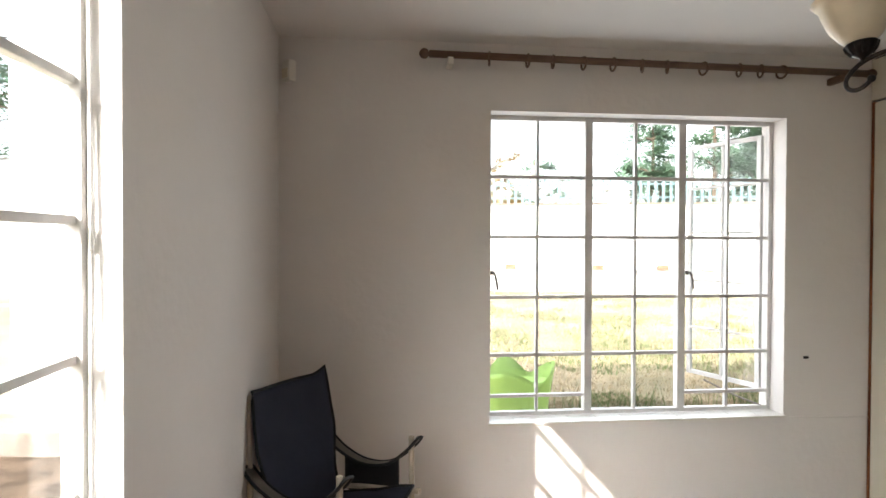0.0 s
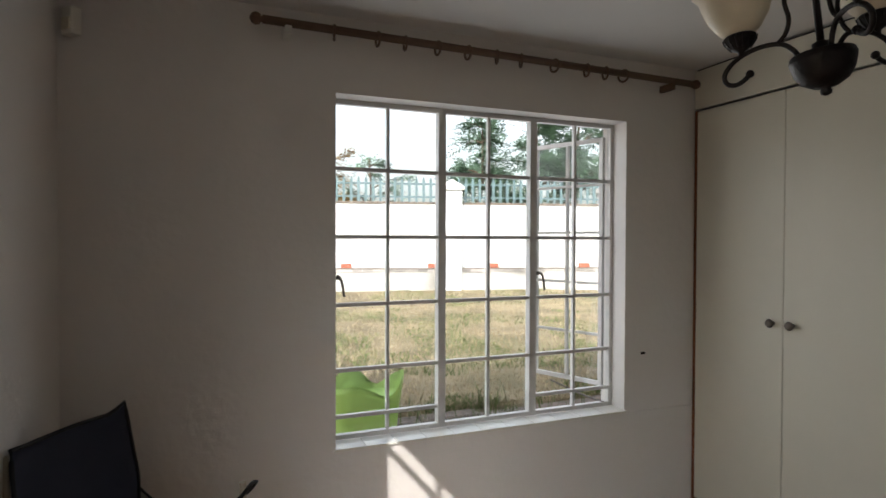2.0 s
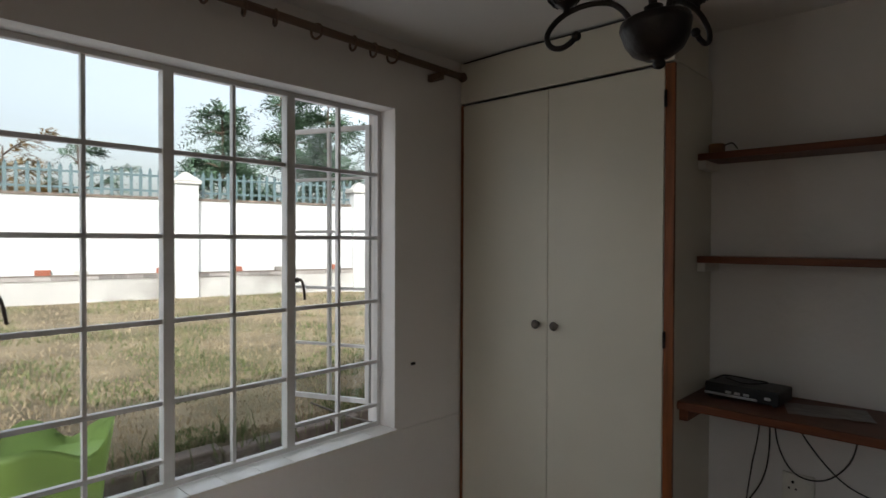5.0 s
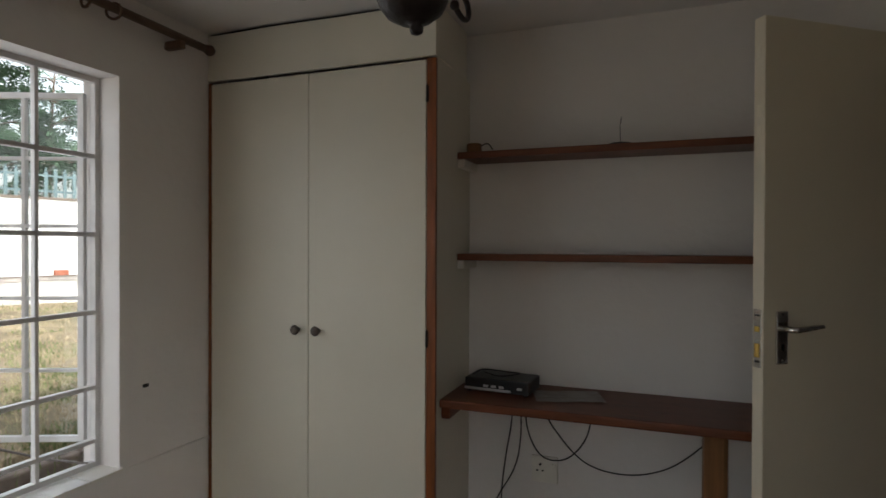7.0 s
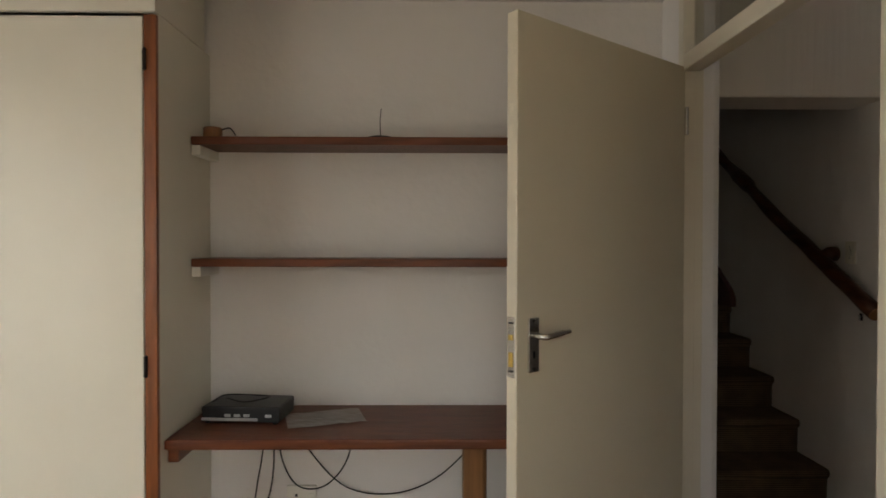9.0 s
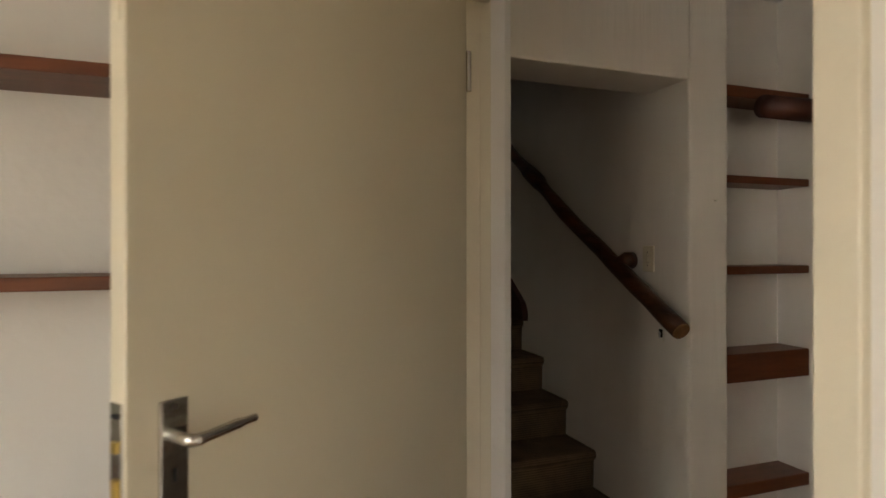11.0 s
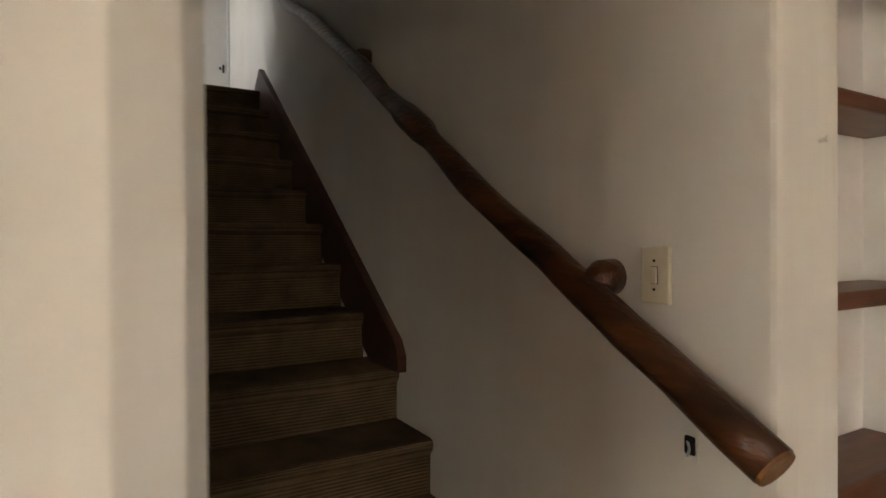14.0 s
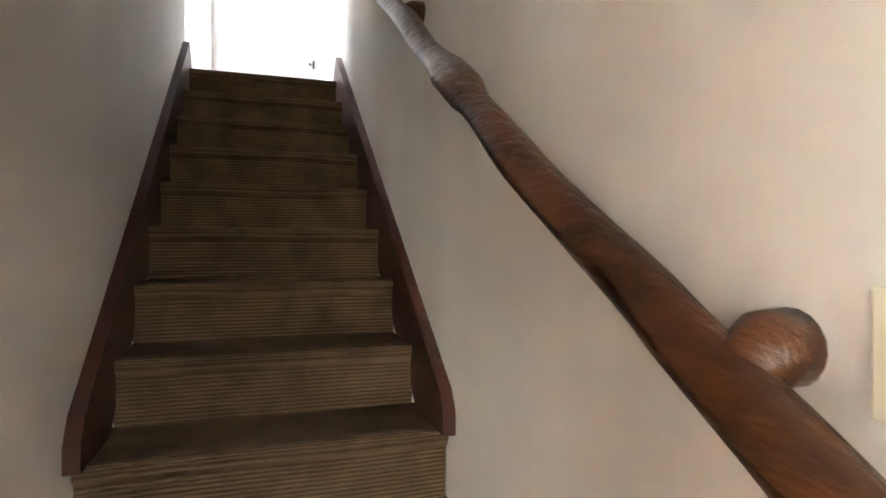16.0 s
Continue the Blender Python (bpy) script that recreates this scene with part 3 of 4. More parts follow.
# side window
sw = thing("window_side", "white-painted steel side window with small panes", "window", (XL - 0.085, LY0, LZ0))
sw["kind"] = "structure"
swi = sw.matrix_world.inverted()
srows = [0.638 + 0.267 * i for i in range(6)]
window_grid(sw, swi, "y", LY0, LY1, XL - 0.085, LZ0, LZ1, [], [LY0 + 0.45], srows, 0.04)
bm = bmesh.new()
box(bm, XL - 0.087, XL - 0.084, LY0 + 0.02, LY1 - 0.02, LZ0 + 0.02, LZ1 - 0.02)
bm.transform(swi)
part("pane", bm, GLASS, sw).visible_shadow = False
bm = bmesh.new()
tube(bm, spline([(XL - 0.055, LY1 - 0.012, LZ0 + 0.05), (XL - 0.05, LY1 - 0.02, 1.1), (XL - 0.052, LY1 - 0.014, 1.5), (XL - 0.055, LY1 - 0.012, LZ1 - 0.03)]), 0.004, 8)
bm.transform(swi)
part("cable", bm, STEEL, sw, "thin painted cable along the window frame")


# ---- curtain rod ----
def curtain_rod():
    y, z, x0, x1 = YN - 0.075, 2.297, 0.25, 2.62
    rod = thing("curtain_rod", "brown wooden curtain rod with bare rings", "curtain rod", (x0, y, z))
    rod.matrix_world = pose(x0, y, z, 0, 0.6, 0)
    bm = bmesh.new()
    tube(bm, [(0.05, 0, 0), (x1 - x0 - 0.06, 0, 0.0)], 0.0175, 16)
    part("pole", bm, ROD_WOOD, rod, smooth=True)
    fin = [(0.006, 0), (0.019, 0.008), (0.026, 0.022), (0.022, 0.038), (0.011, 0.046), (0.019, 0.052), (0.013, 0.062), (0.016, 0.075)]
    for x, t in ((0.0, 90), (x1 - x0, -90)):
        bm = bmesh.new()
        lathe(bm, fin, 18, Matrix.Translation((x, 0, 0)) @ pose(0, 0, 0, 0, t, 0))
        part("finial", bm, ROD_WOOD, rod, "turned wooden finial", smooth=True)
    for x in (0.15, x1 - x0 - 0.2):
        bm = bmesh.new()
        box(bm, x - 0.014, x + 0.014, -0.02, 0.074, -0.05, -0.014, bevel=0.005)
        part("bracket", bm, ROD_WOOD if x > 1 else WHITE_PLASTIC, rod, "wooden wall bracket")
    bm = bmesh.new()
    lathe(bm, [(0.0165, 0), (0.0168, 0.03)], 16, Matrix.Translation((0.135, 0, 0)) @ pose(0, 0, 0, 0, 90, 0))
    part("tape_band", bm, WHITE_PLASTIC, rod, "white band round the rod")
    rng = random.Random(3)
    for x in (0.34, 0.53, 0.655, 0.81, 0.96, 1.11, 1.24, 1.43, 1.62, 1.735, 1.85):
        bm = bmesh.new()
        tilt = rng.uniform(-18, 18)
        mm = Matrix.Translation((x, 0, -0.012)) @ pose(0, 0, 0, 0, 0, tilt)
        nn = 20
        pts = [mm @ Vector((0, 0.03 * math.cos(2 * math.pi * i / nn), 0.03 * math.sin(2 * math.pi * i / nn))) for i in range(nn + 1)]
        tube(bm, pts, 0.0055, 8)
        part("ring", bm, ROD_WOOD, rod, smooth=True)


curtain_rod()


# ---- wardrobe ----
def wardrobe():
    x, y0, y1, zt = 2.675, 1.83, YN, 2.145
    w = thing("wardrobe", "built-in wardrobe with two flush cream doors", "wardrobe", (x, (y0 + y1) / 2, 0))
    inv = w.matrix_world.inverted()

    def p(name, dims, material, label="", bevel=0.003, parent=w):
        bm = bmesh.new()
        box(bm, *dims, bevel=bevel)
        bm.transform(inv)
        return part(name, bm, material, parent, label)

    p("side_panel", (x + 0.012, XR - 0.003, y0 - 0.004, y0 + 0.018, FZ, zt + 0.008), CREAM)
    p("post", (x - 0.006, x + 0.012, y0 - 0.004, y0 + 0.036, FZ, zt), TRACK_WOOD, "orange-brown varnished edge post", 0.002)
    p("wall_post", (x - 0.01, x + 0.012, y1 - 0.019, y1 - 0.003, FZ, zt), TRACK_WOOD, "dark brown varnished strip against the wall", 0.002)
    p("fascia", (x - 0.012, x + 0.01, y0 - 0.006, y1 - 0.003, zt + 0.008, CZ - 0.008), CREAM)
    p("top_side", (x + 0.01, XR - 0.06, y0 - 0.006, y0 + 0.014, zt + 0.008, CZ - 0.008), CREAM)
    p("back_panel", (XR - 0.02, XR - 0.003, y0 + 0.02, y1 - 0.004, FZ, zt), CREAM)
    mid = 2.43
    for a, b, ky in ((y0 + 0.039, mid - 0.0015, mid - 0.052), (mid + 0.0015, y1 - 0.021, mid + 0.052)):
        d = p("door", (x - 0.008, x + 0.012, a, b, FZ + 0.02, zt - 0.006), CREAM)
        bm = bmesh.new()
        lathe(bm, [(0.011, 0), (0.009, 0.01), (0.0085, 0.014), (0.019, 0.02), (0.0225, 0.028), (0.018, 0.036), (0.006, 0.039)], 18, Matrix.Translation((x - 0.008, ky, 1.005)) @ pose(0, 0, 0, 0, -90, 0))
        bm.transform(inv)
        part("knob", bm, KNOB, d, "dark antiqued round knob", smooth=True)
    for z in (2.0, 1.0, 0.3):
        bm = bmesh.new()
        tube(bm, [(x - 0.011, y0 + 0.032, z - 0.035), (x - 0.011, y0 + 0.032, z + 0.035)], 0.006, 8)
        bm.transform(inv)
        part("hinge", bm, IRON, w, "small dark iron hinge")
    bm = bmesh.new()
    tube(bm, spline([(x - 0.01, y1 - 0.02, CZ - 0.011), (x - 0.016, 2.6, CZ - 0.009), (x - 0.012, 2.2, CZ - 0.012), (x - 0.014, y0, CZ - 0.01)]), 0.0035, 6)
    bm.transform(inv)
    part("crack_line", bm, DARK, w, "dark gap under the ceiling")


wardrobe()


# ---- shelves and desk ----
def shelf(z, x0, label):
    s = thing("wall_shelf", label, "shelf", (x0, 0.9, z), group="wall shelves")
    bm = bmesh.new()
    box(bm, 0, XR - 0.002 - x0, 0.06 - 0.9, 1.822 - 0.9, -0.03, 0, bevel=0.004)
    part("board", bm, SHELF_WOOD, s)
    for a, b in ((1.79, 1.824), (0.06, 0.09)):
        bm = bmesh.new()
        box(bm, 0.012, XR - 0.004 - x0, a - 0.9, b - 0.9, -0.068, -0.0305, bevel=0.003)
        part("batten", bm, WHITE_PLASTIC, s, "white painted support batten")


shelf(1.797, 2.92, "red-brown varnished upper wall shelf on white battens")
shelf(1.345, 2.92, "red-brown varnished middle wall shelf on white battens")


def desk():
    d = thing("wall_desk", "red-brown varnished built-in desk top on a square leg", "desk", (2.7, 1.0, 0))
    bm = bmesh.new()
    box(bm, 0.0, XR - 0.003 - 2.7, 0.36 - 1.0, 1.822 - 1.0, 0.712, 0.747, bevel=0.008)
    part("top", bm, SHELF_WOOD, d)
    bm = bmesh.new()
    box(bm, 0.03, XR - 0.004 - 2.7, 1.785 - 1.0, 1.823 - 1.0, 0.66, 0.7115, bevel=0.006)
    part("batten", bm, SHELF_WOOD, d)
    bm = bmesh.new()
    box(bm, 0.1, 0.18, 0.735 - 1.0, 0.82 - 1.0, FZ, 0.7115, bevel=0.016)
    part("leg", bm, LEG_WOOD, d, "lighter brown square wooden leg")


desk()


def router():
    r = thing("media_box", "black plastic set-top box with silver front strip on the desk", "set-top box", (2.945, 1.635, 0.747), turn=-4)
    bm = bmesh.new()
    box(bm, -0.075, 0.1, -0.16, 0.13, 0.006, 0.062, bevel=0.008)
    part("body", bm, BLACK_PLASTIC, r)
    bm = bmesh.new()
    box(bm, -0.079, -0.074, -0.08, 0.128, 0.012, 0.022, bevel=0.001)
    part("strip", bm, SILVER, r, "silver trim strip")
    for y in (-0.13, -0.05, -0.015, 0.02):
        bm = bmesh.new()
        box(bm, -0.0785, -0.074, y, y + 0.022, 0.026, 0.036, bevel=0.001)
        part("button", bm, SILVER, r)
    for x in (-0.06, 0.085):
        for y in (-0.14, 0.11):
            bm = bmesh.new()
            lathe(bm, [(0.01, 0), (0.01, 0.007)], 10, Matrix.Translation((x, y, 0)))
            part("foot", bm, BLACK_PLASTIC, r)
    bm = bmesh.new()
    tube(bm, spline([(0.05, 0.1, 0.064), (0.0, 0.06, 0.072), (-0.03, -0.02, 0.068), (0.02, -0.09, 0.076), (0.06, -0.02, 0.07), (0.03, 0.08, 0.078), (-0.02, 0.1, 0.07), (0.0, 0.15, 0.04)], 6), 0.003, 6)
    part("cable", bm, BLACK_PLASTIC, r, "coiled thin black cable")


router()
p = thing("plastic_sleeve", "crumpled clear plastic sleeve with papers on the desk", "sleeve", (2.93, 1.33, 0.748), turn=18)
bm = bmesh.new()
g = [[bm.verts.new((-0.09 + 0.18 * i / 10, -0.14 + 0.28 * j / 12, 0.003 + 0.006 * abs(noise.noise((i * 0.4, j * 0.35, 2))))) for j in range(13)] for i in range(11)]
for i in range(10):
    for j in range(12):
        bm.faces.new((g[i][j], g[i + 1][j], g[i + 1][j + 1], g[i][j + 1]))
bmesh.ops.solidify(bm, geom=bm.faces[:], thickness=0.0015)
part("sheet", bm, PAPER, p)
an = thing("indoor_antenna", "small dark indoor antenna with thin rod on the shelf", "antenna", (3.0, 1.13, 1.795))
bm = bmesh.new()
lathe(bm, [(0.062, 0), (0.062, 0.006), (0.045, 0.014), (0.012, 0.018), (0.004, 0.022)], 24)
part("base", bm, BLACK_PLASTIC, an, smooth=True)
bm = bmesh.new()
tube(bm, [(0, 0, 0.018), (0.001, 0.002, 0.08), (0.002, -0.003, 0.125)], 0.0018, 6)
part("rod", bm, IRON, an)
to = thing("tape_roll", "small brown tape roll with loose end on the shelf", "tape", (2.96, 1.755, 1.796))
bm = bmesh.new()
lathe(bm, [(0.03, 0), (0.034, 0.004), (0.034, 0.036), (0.03, 0.04)], 20)
part("roll", bm, LEG_WOOD, to, smooth=True)
bm = bmesh.new()
tube(bm, spline([(0, -0.03, 0.03), (0.01, -0.06, 0.04), (0, -0.085, 0.012)]), 0.003, 6)
part("loose_end", bm, IRON, to)


def wire(label, pts):
    t = thing("cable", label, "cable", pts[0], group="cables under the desk")
    o = Vector(pts[0])
    bm = bmesh.new()
    tube(bm, spline([Vector(q) - o for q in pts], 8), 0.0032, 6)
    part("cord", bm, BLACK_PLASTIC, t, smooth=True)


XB = XR - 0.02
wire("thin black cable hanging below the desk", [(XB, 1.6, 0.71), (XB, 1.615, 0.55), (XB, 1.64, 0.4), (XB, 1.66, 0.2), (XB, 1.64, -0.074)])
wire("thin black cable hanging below the desk", [(XB, 1.57, 0.71), (XB, 1.57, 0.5), (XB, 1.6, 0.35), (XB, 1.7, 0.15), (XB, 1.72, -0.074)])
wire("looping black cable below the desk", [(XB, 1.55, 0.71), (XB, 1.54, 0.55), (XB, 1.49, 0.44), (XB, 1.42, 0.41), (XB, 1.34, 0.44), (XB, 1.27, 0.54), (XB, 1.24, 0.71)])
wire("looping black cable below the desk", [(XB, 1.5, 0.71), (XB, 1.42, 0.56), (XB, 1.28, 0.42), (XB, 1.1, 0.39), (XB, 0.92, 0.45), (XB, 0.76, 0.6), (XB, 0.7, 0.71)])


def socket(at):
    s = thing("wall_socket", "white plastic wall power socket under the desk", "socket", at)
    bm = bmesh.new()
    box(bm, -0.012, 0.0, -0.06, 0.06, -0.06, 0.06, bevel=0.004)
    part("plate", bm, WHITE_PLASTIC, s)
    bm = bmesh.new()
    box(bm, -0.016, -0.012, -0.052, -0.03, 0.0, 0.03, bevel=0.002)
    part("rocker", bm, WHITE_PLASTIC, s)
    for y, z, r in ((0.02, 0.022, 0.006), (0.008, -0.006, 0.0045), (0.034, -0.006, 0.0045)):
        bm = bmesh.new()
        lathe(bm, [(r, 0), (r, 0.002)], 10, Matrix.Translation((-0.012, y, z)) @ pose(0, 0, 0, 0, -90, 0))
        part("pin_hole", bm, DARK, s)


socket((XR, 1.46, 0.36))


# ---- folding chair in the corner ----
def camp_chair():
    c = thing("camp_chair", "navy canvas folding armchair with wooden frame in the corner", "chair", (-0.289, 2.525, FZ), turn=55.4)

    def sheet(name, fn, material, nu=14, nv=16, thick=0.012, label=""):
        """A cloth panel over fn(u, v) with dark piping along its rim."""
        bm = bmesh.new()
        g = [[bm.verts.new(fn(i / nu, j / nv)) for j in range(nv + 1)] for i in range(nu + 1)]
        for i in range(nu):
            for j in range(nv):
                bm.faces.new((g[i][j], g[i + 1][j], g[i + 1][j + 1], g[i][j + 1]))
        rim = [v.co.copy() for v in [g[0][j] for j in range(nv + 1)] + [g[i][nv] for i in range(1, nu + 1)] + [g[nu][j] for j in range(nv - 1, -1, -1)] + [g[i][0] for i in range(nu - 1, -1, -1)]]
        bmesh.ops.solidify(bm, geom=bm.faces[:], thickness=thick)
        ob = part(name, bm, material, c, label, smooth=True)
        bm = bmesh.new()
        tube(bm, rim, 0.0065, 6)
        part("piping", bm, PIPING, ob, "black edge piping", smooth=True)
        return ob

    def back(u, v):
        s_ = 2 * u - 1
        half = 0.188 + 0.027 * min(1, max(0, (v - 0.25) / 0.3)) - 0.012 * max(0, v - 0.85) / 0.15
        horn = 0.028 * max(0, (abs(s_) - 0.72) / 0.28) ** 1.5 * max(0, v - 0.6) / 0.4
        belly = -0.035 * (1 - s_ * s_) * (0.4 + 0.6 * v) + 0.012 * noise.noise((u * 2.4, v * 3, 1))
        return Vector((s_ * half, -0.1 + 0.1 * v - belly * 0.7, 0.4 + 0.505 * v + horn * (1 if s_ > 0 else 0.25)))

    def seat(u, v):
        s_ = 2 * u - 1
        drop = 0.055 * (1 - s_ * s_) * math.sin(math.pi * min(1, v * 0.9 + 0.08))
        curl = 0.03 * max(0, abs(s_) - 0.6) / 0.4
        return Vector((s_ * 0.2, -0.46 + 0.37 * v, 0.475 - 0.075 * v - drop + curl * (1 - v) + 0.008 * noise.noise((u * 3, v * 3, 5))))

    sheet("backrest", back, NAVY)
    sheet("seat", seat, NAVY)
    for s in (-1, 1):
        x = s * 0.226
        bm = bmesh.new()
        tube(bm, [(x, 0.0, 0.0), (x, -0.02, 0.4), (x - s * 0.018, 0.018, 0.895)], 0.0115, 10)
        part("back_post", bm, PALE_WOOD, c)
        bm = bmesh.new()
        tube(bm, [(x, -0.44, 0.0), (x, -0.435, 0.69)], 0.0115, 10)
        part("front_post", bm, PALE_WOOD, c)
        sag = spline([(x, 0.0, 0.635), (x, -0.08, 0.58), (x, -0.2, 0.545), (x, -0.33, 0.565), (x, -0.43, 0.64), (x, -0.47, 0.685)], 5)

        def strap(u, v):
            k = min(v, 0.9999) * (len(sag) - 1)
            q = sag[int(k)].lerp(sag[int(k) + 1], k - int(k))
            return q + Vector(((u - 0.5) * 0.05, 0, 0.006 * (1 - (2 * u - 1) ** 2)))

        sheet("arm_strap", strap, STRAP, 4, 24, 0.004, "sagging grey-brown canvas arm strap")
        bm = bmesh.new()
        pts = [(-0.1, 0.57), (-0.2, 0.543), (-0.3, 0.552), (-0.375, 0.59), (-0.375, 0.4), (-0.1, 0.41)]
        lo = [bm.verts.new((x - 0.004, y, z)) for y, z in pts]
        hi = [bm.verts.new((x + 0.004, y, z)) for y, z in pts]
        bm.faces.new(lo), bm.faces.new(hi)
        for i in range(len(pts)):
            j = (i + 1) % len(pts)
            bm.faces.new((lo[i], lo[j], hi[j], hi[i]))
        part("side_pocket", bm, PIPING, c, "dark mesh side pocket")
        bm = bmesh.new()
        tube(bm, [(x, -0.475, 0.475), (x, -0.2, 0.44), (x, -0.01, 0.405)], 0.012, 8)
        part("side_rail", bm, PALE_WOOD, c)
        bm = bmesh.new()
        tube(bm, [(x + s * 0.014, -0.44, 0.05), (x + s * 0.014, 0.0, 0.38)], 0.01, 8)
        part("cross_leg", bm, PALE_WOOD, c)
    for y, z in ((-0.44, 0.12), (0.0, 0.12)):
        bm = bmesh.new()
        tube(bm, [(-0.226, y, z), (0.226, y, z)], 0.0105, 8)
        part("stretcher", bm, PALE_WOOD, c)


camp_chair()


# ---- chandelier ----
def chandelier():
    base = Vector((1.377, 1.375, 1.752))
    c = thing("chandelier", "dark wrought iron chandelier with scroll arms and frosted shades", "chandelier", base)
    lean = Matrix.Translation((0, 0, 0.17)) @ Matrix.Rotation(radians(6), 4, Vector((-0.788, -0.616, 0))) @ Matrix.Translation((0, 0, -0.17)) @ Matrix.Scale(0.85, 4)

    def p(name, bm, material, parent, label=""):
        bm.transform(lean)
        return part(name, bm, material, parent, label, smooth=True)

    bm = bmesh.new()
    lathe(bm, [(0.004, -0.016), (0.012, -0.012), (0.0145, -0.003), (0.011, 0.004), (0.03, 0.008), (0.056, 0.024), (0.07, 0.046), (0.078, 0.076), (0.079, 0.084), (0.0765, 0.088), (0.077, 0.092), (0.074, 0.097), (0.05, 0.103), (0.021, 0.108), (0.021, 0.126), (0.013, 0.13)], 32)
    p("bowl", bm, IRON, c)
    bm = bmesh.new()
    lathe(bm, [(0.0095, 0.126), (0.0085, 0.3), (0.022, 0.315), (0.024, 0.33), (0.01, 0.345), (0.008, 0.43), (0.014, 0.44)], 16)
    p("stem", bm, IRON, c)
    top = CZ - base.z
    bm = bmesh.new()
    for i in range(6):
        z = 0.395 + i * 0.034
        pts = [(0.01 * math.cos(a) * (i % 2 == 0) - 0.016, 0.01 * math.cos(a) * (i % 2 == 1) + 0.02, z + 0.022 * math.sin(a)) for a in [2 * math.pi * k / 12 for k in range(13)]]
        tube(bm, pts, 0.003, 6)
    part("chain", bm, IRON, c, smooth=True)
    bm = bmesh.new()
    lathe(bm, [(0.012, top - 0.045), (0.05, top - 0.03), (0.058, top - 0.012), (0.055, top - 0.001)], 24, Matrix.Translation((-0.016, 0.02, 0)))
    part("ceiling_rose", bm, IRON, c, smooth=True)
    for turn in (118, -10, 238):
        a = radians(turn)
        u = Vector((math.cos(a), math.sin(a), 0))

        def at(r, z):
            return u * r + Vector((0, 0, z))

        arm = spline([at(0.05, 0.1), at(0.066, 0.13), at(0.092, 0.152), at(0.135, 0.159), at(0.18, 0.152), at(0.216, 0.134), at(0.24, 0.106), at(0.236, 0.08), at(0.214, 0.07), at(0.19, 0.078), at(0.174, 0.092)], 5)
        bm = bmesh.new()
        tube(bm, arm, 0.0068, 10)
        bmesh.ops.create_uvsphere(bm, u_segments=10, v_segments=8, radius=0.0115, matrix=Matrix.Translation(arm[-1]))
        ob = p("arm", bm, IRON, c)
        bm = bmesh.new()
        tube(bm, spline([at(0.1, 0.154), at(0.078, 0.176), at(0.066, 0.215), at(0.072, 0.27), at(0.05, 0.315), at(0.02, 0.325)], 5), 0.0062, 8)
        p("upright_scroll", bm, IRON, ob)
        mm = Matrix.Translation(at(0.19, 0.152))
        bm = bmesh.new()
        lathe(bm, [(0.008, -0.004), (0.009, 0.008), (0.026, 0.018), (0.04, 0.036), (0.044, 0.05), (0.04, 0.055)], 24, mm)
        cup = p("cup", bm, IRON, ob, "ribbed dark iron lamp cup")
        for k in range(14):
            b2 = 2 * math.pi * k / 14
            w = Vector((math.cos(b2), math.sin(b2), 0))
            bm = bmesh.new()
            tube(bm, [mm @ (w * 0.027 + Vector((0, 0, 0.018))), mm @ (w * 0.0408 + Vector((0, 0, 0.036))), mm @ (w * 0.0445 + Vector((0, 0, 0.05)))], 0.0024, 5)
            p("rib", bm, IRON, cup)
        bm = bmesh.new()
        lathe(bm, [(0.036, 0.052), (0.058, 0.075), (0.08, 0.11), (0.093, 0.15), (0.1, 0.178), (0.118, 0.2), (0.114, 0.202), (0.096, 0.18), (0.088, 0.15), (0.075, 0.112), (0.053, 0.078), (0.032, 0.056)], 28, mm)
        p("shade", bm, SHADE, ob, "cream frosted glass bowl shade")


chandelier()

# ---- small wall things ----
s = thing("motion_sensor", "small white plastic motion sensor in the room corner", "sensor", (XL + 0.055, YN - 0.045, 2.2), turn=-45)
bm = bmesh.new()
box(bm, -0.03, 0.03, -0.02, 0.02, -0.05, 0.05, bevel=0.008)
part("body", bm, WHITE_PLASTIC, s)
bm = bmesh.new()
box(bm, -0.022, 0.022, -0.025, -0.019, -0.035, 0.01, bevel=0.004)
part("lens", bm, IVORY, s)
s = thing("wall_plug", "small dark plug in the wall beside the window", "wall plug", (2.31, YN, 0.79))
bm = bmesh.new()
box(bm, -0.015, 0.012, -0.006, 0.004, -0.007, 0.007, bevel=0.002)
part("body", bm, DARK, s)
s = thing("cable_trunking", "thin painted cable run along the wall below the window", "cable", (WX1 + 0.03, YN, WZ0 - 0.02))
bm = bmesh.new()
tube(bm, spline([(0, -0.003, 0.008), (0.2, -0.004, 0.004), (0.4, -0.004, 0.0), (0.46, -0.005, -0.02), (0.465, -0.004, -0.2), (0.46, -0.004, -0.47)]), 0.0045, 6)
part("cord", bm, PLASTER, s)


def light_switch():
    s = thing("light_switch", "ivory plastic light switch plate above the handrail", "light switch", (3.417, SY, 1.362))
    bm = bmesh.new()
    box(bm, -0.031, 0.031, 0, 0.009, -0.052, 0.052, bevel=0.003)
    part("plate", bm, IVORY, s)
    bm = bmesh.new()
    box(bm, -0.007, 0.007, 0.009, 0.013, -0.015, 0.015, bevel=0.002)
    part("rocker", bm, IVORY, s)
    for z in (0.026, -0.026):
        bm = bmesh.new()
        lathe(bm, [(0.0026, 0), (0.0026, 0.0015)], 10, Matrix.Translation((0, 0.009, z)) @ pose(0, 0, 0, -90))
        part("screw", bm, DARK, s)
    bm = bmesh.new()
    box(bm, -0.0078, 0.0078, 0.0088, 0.0096, -0.0158, 0.0158)
    part("rocker_gap", bm, STRING_WOOD, s)


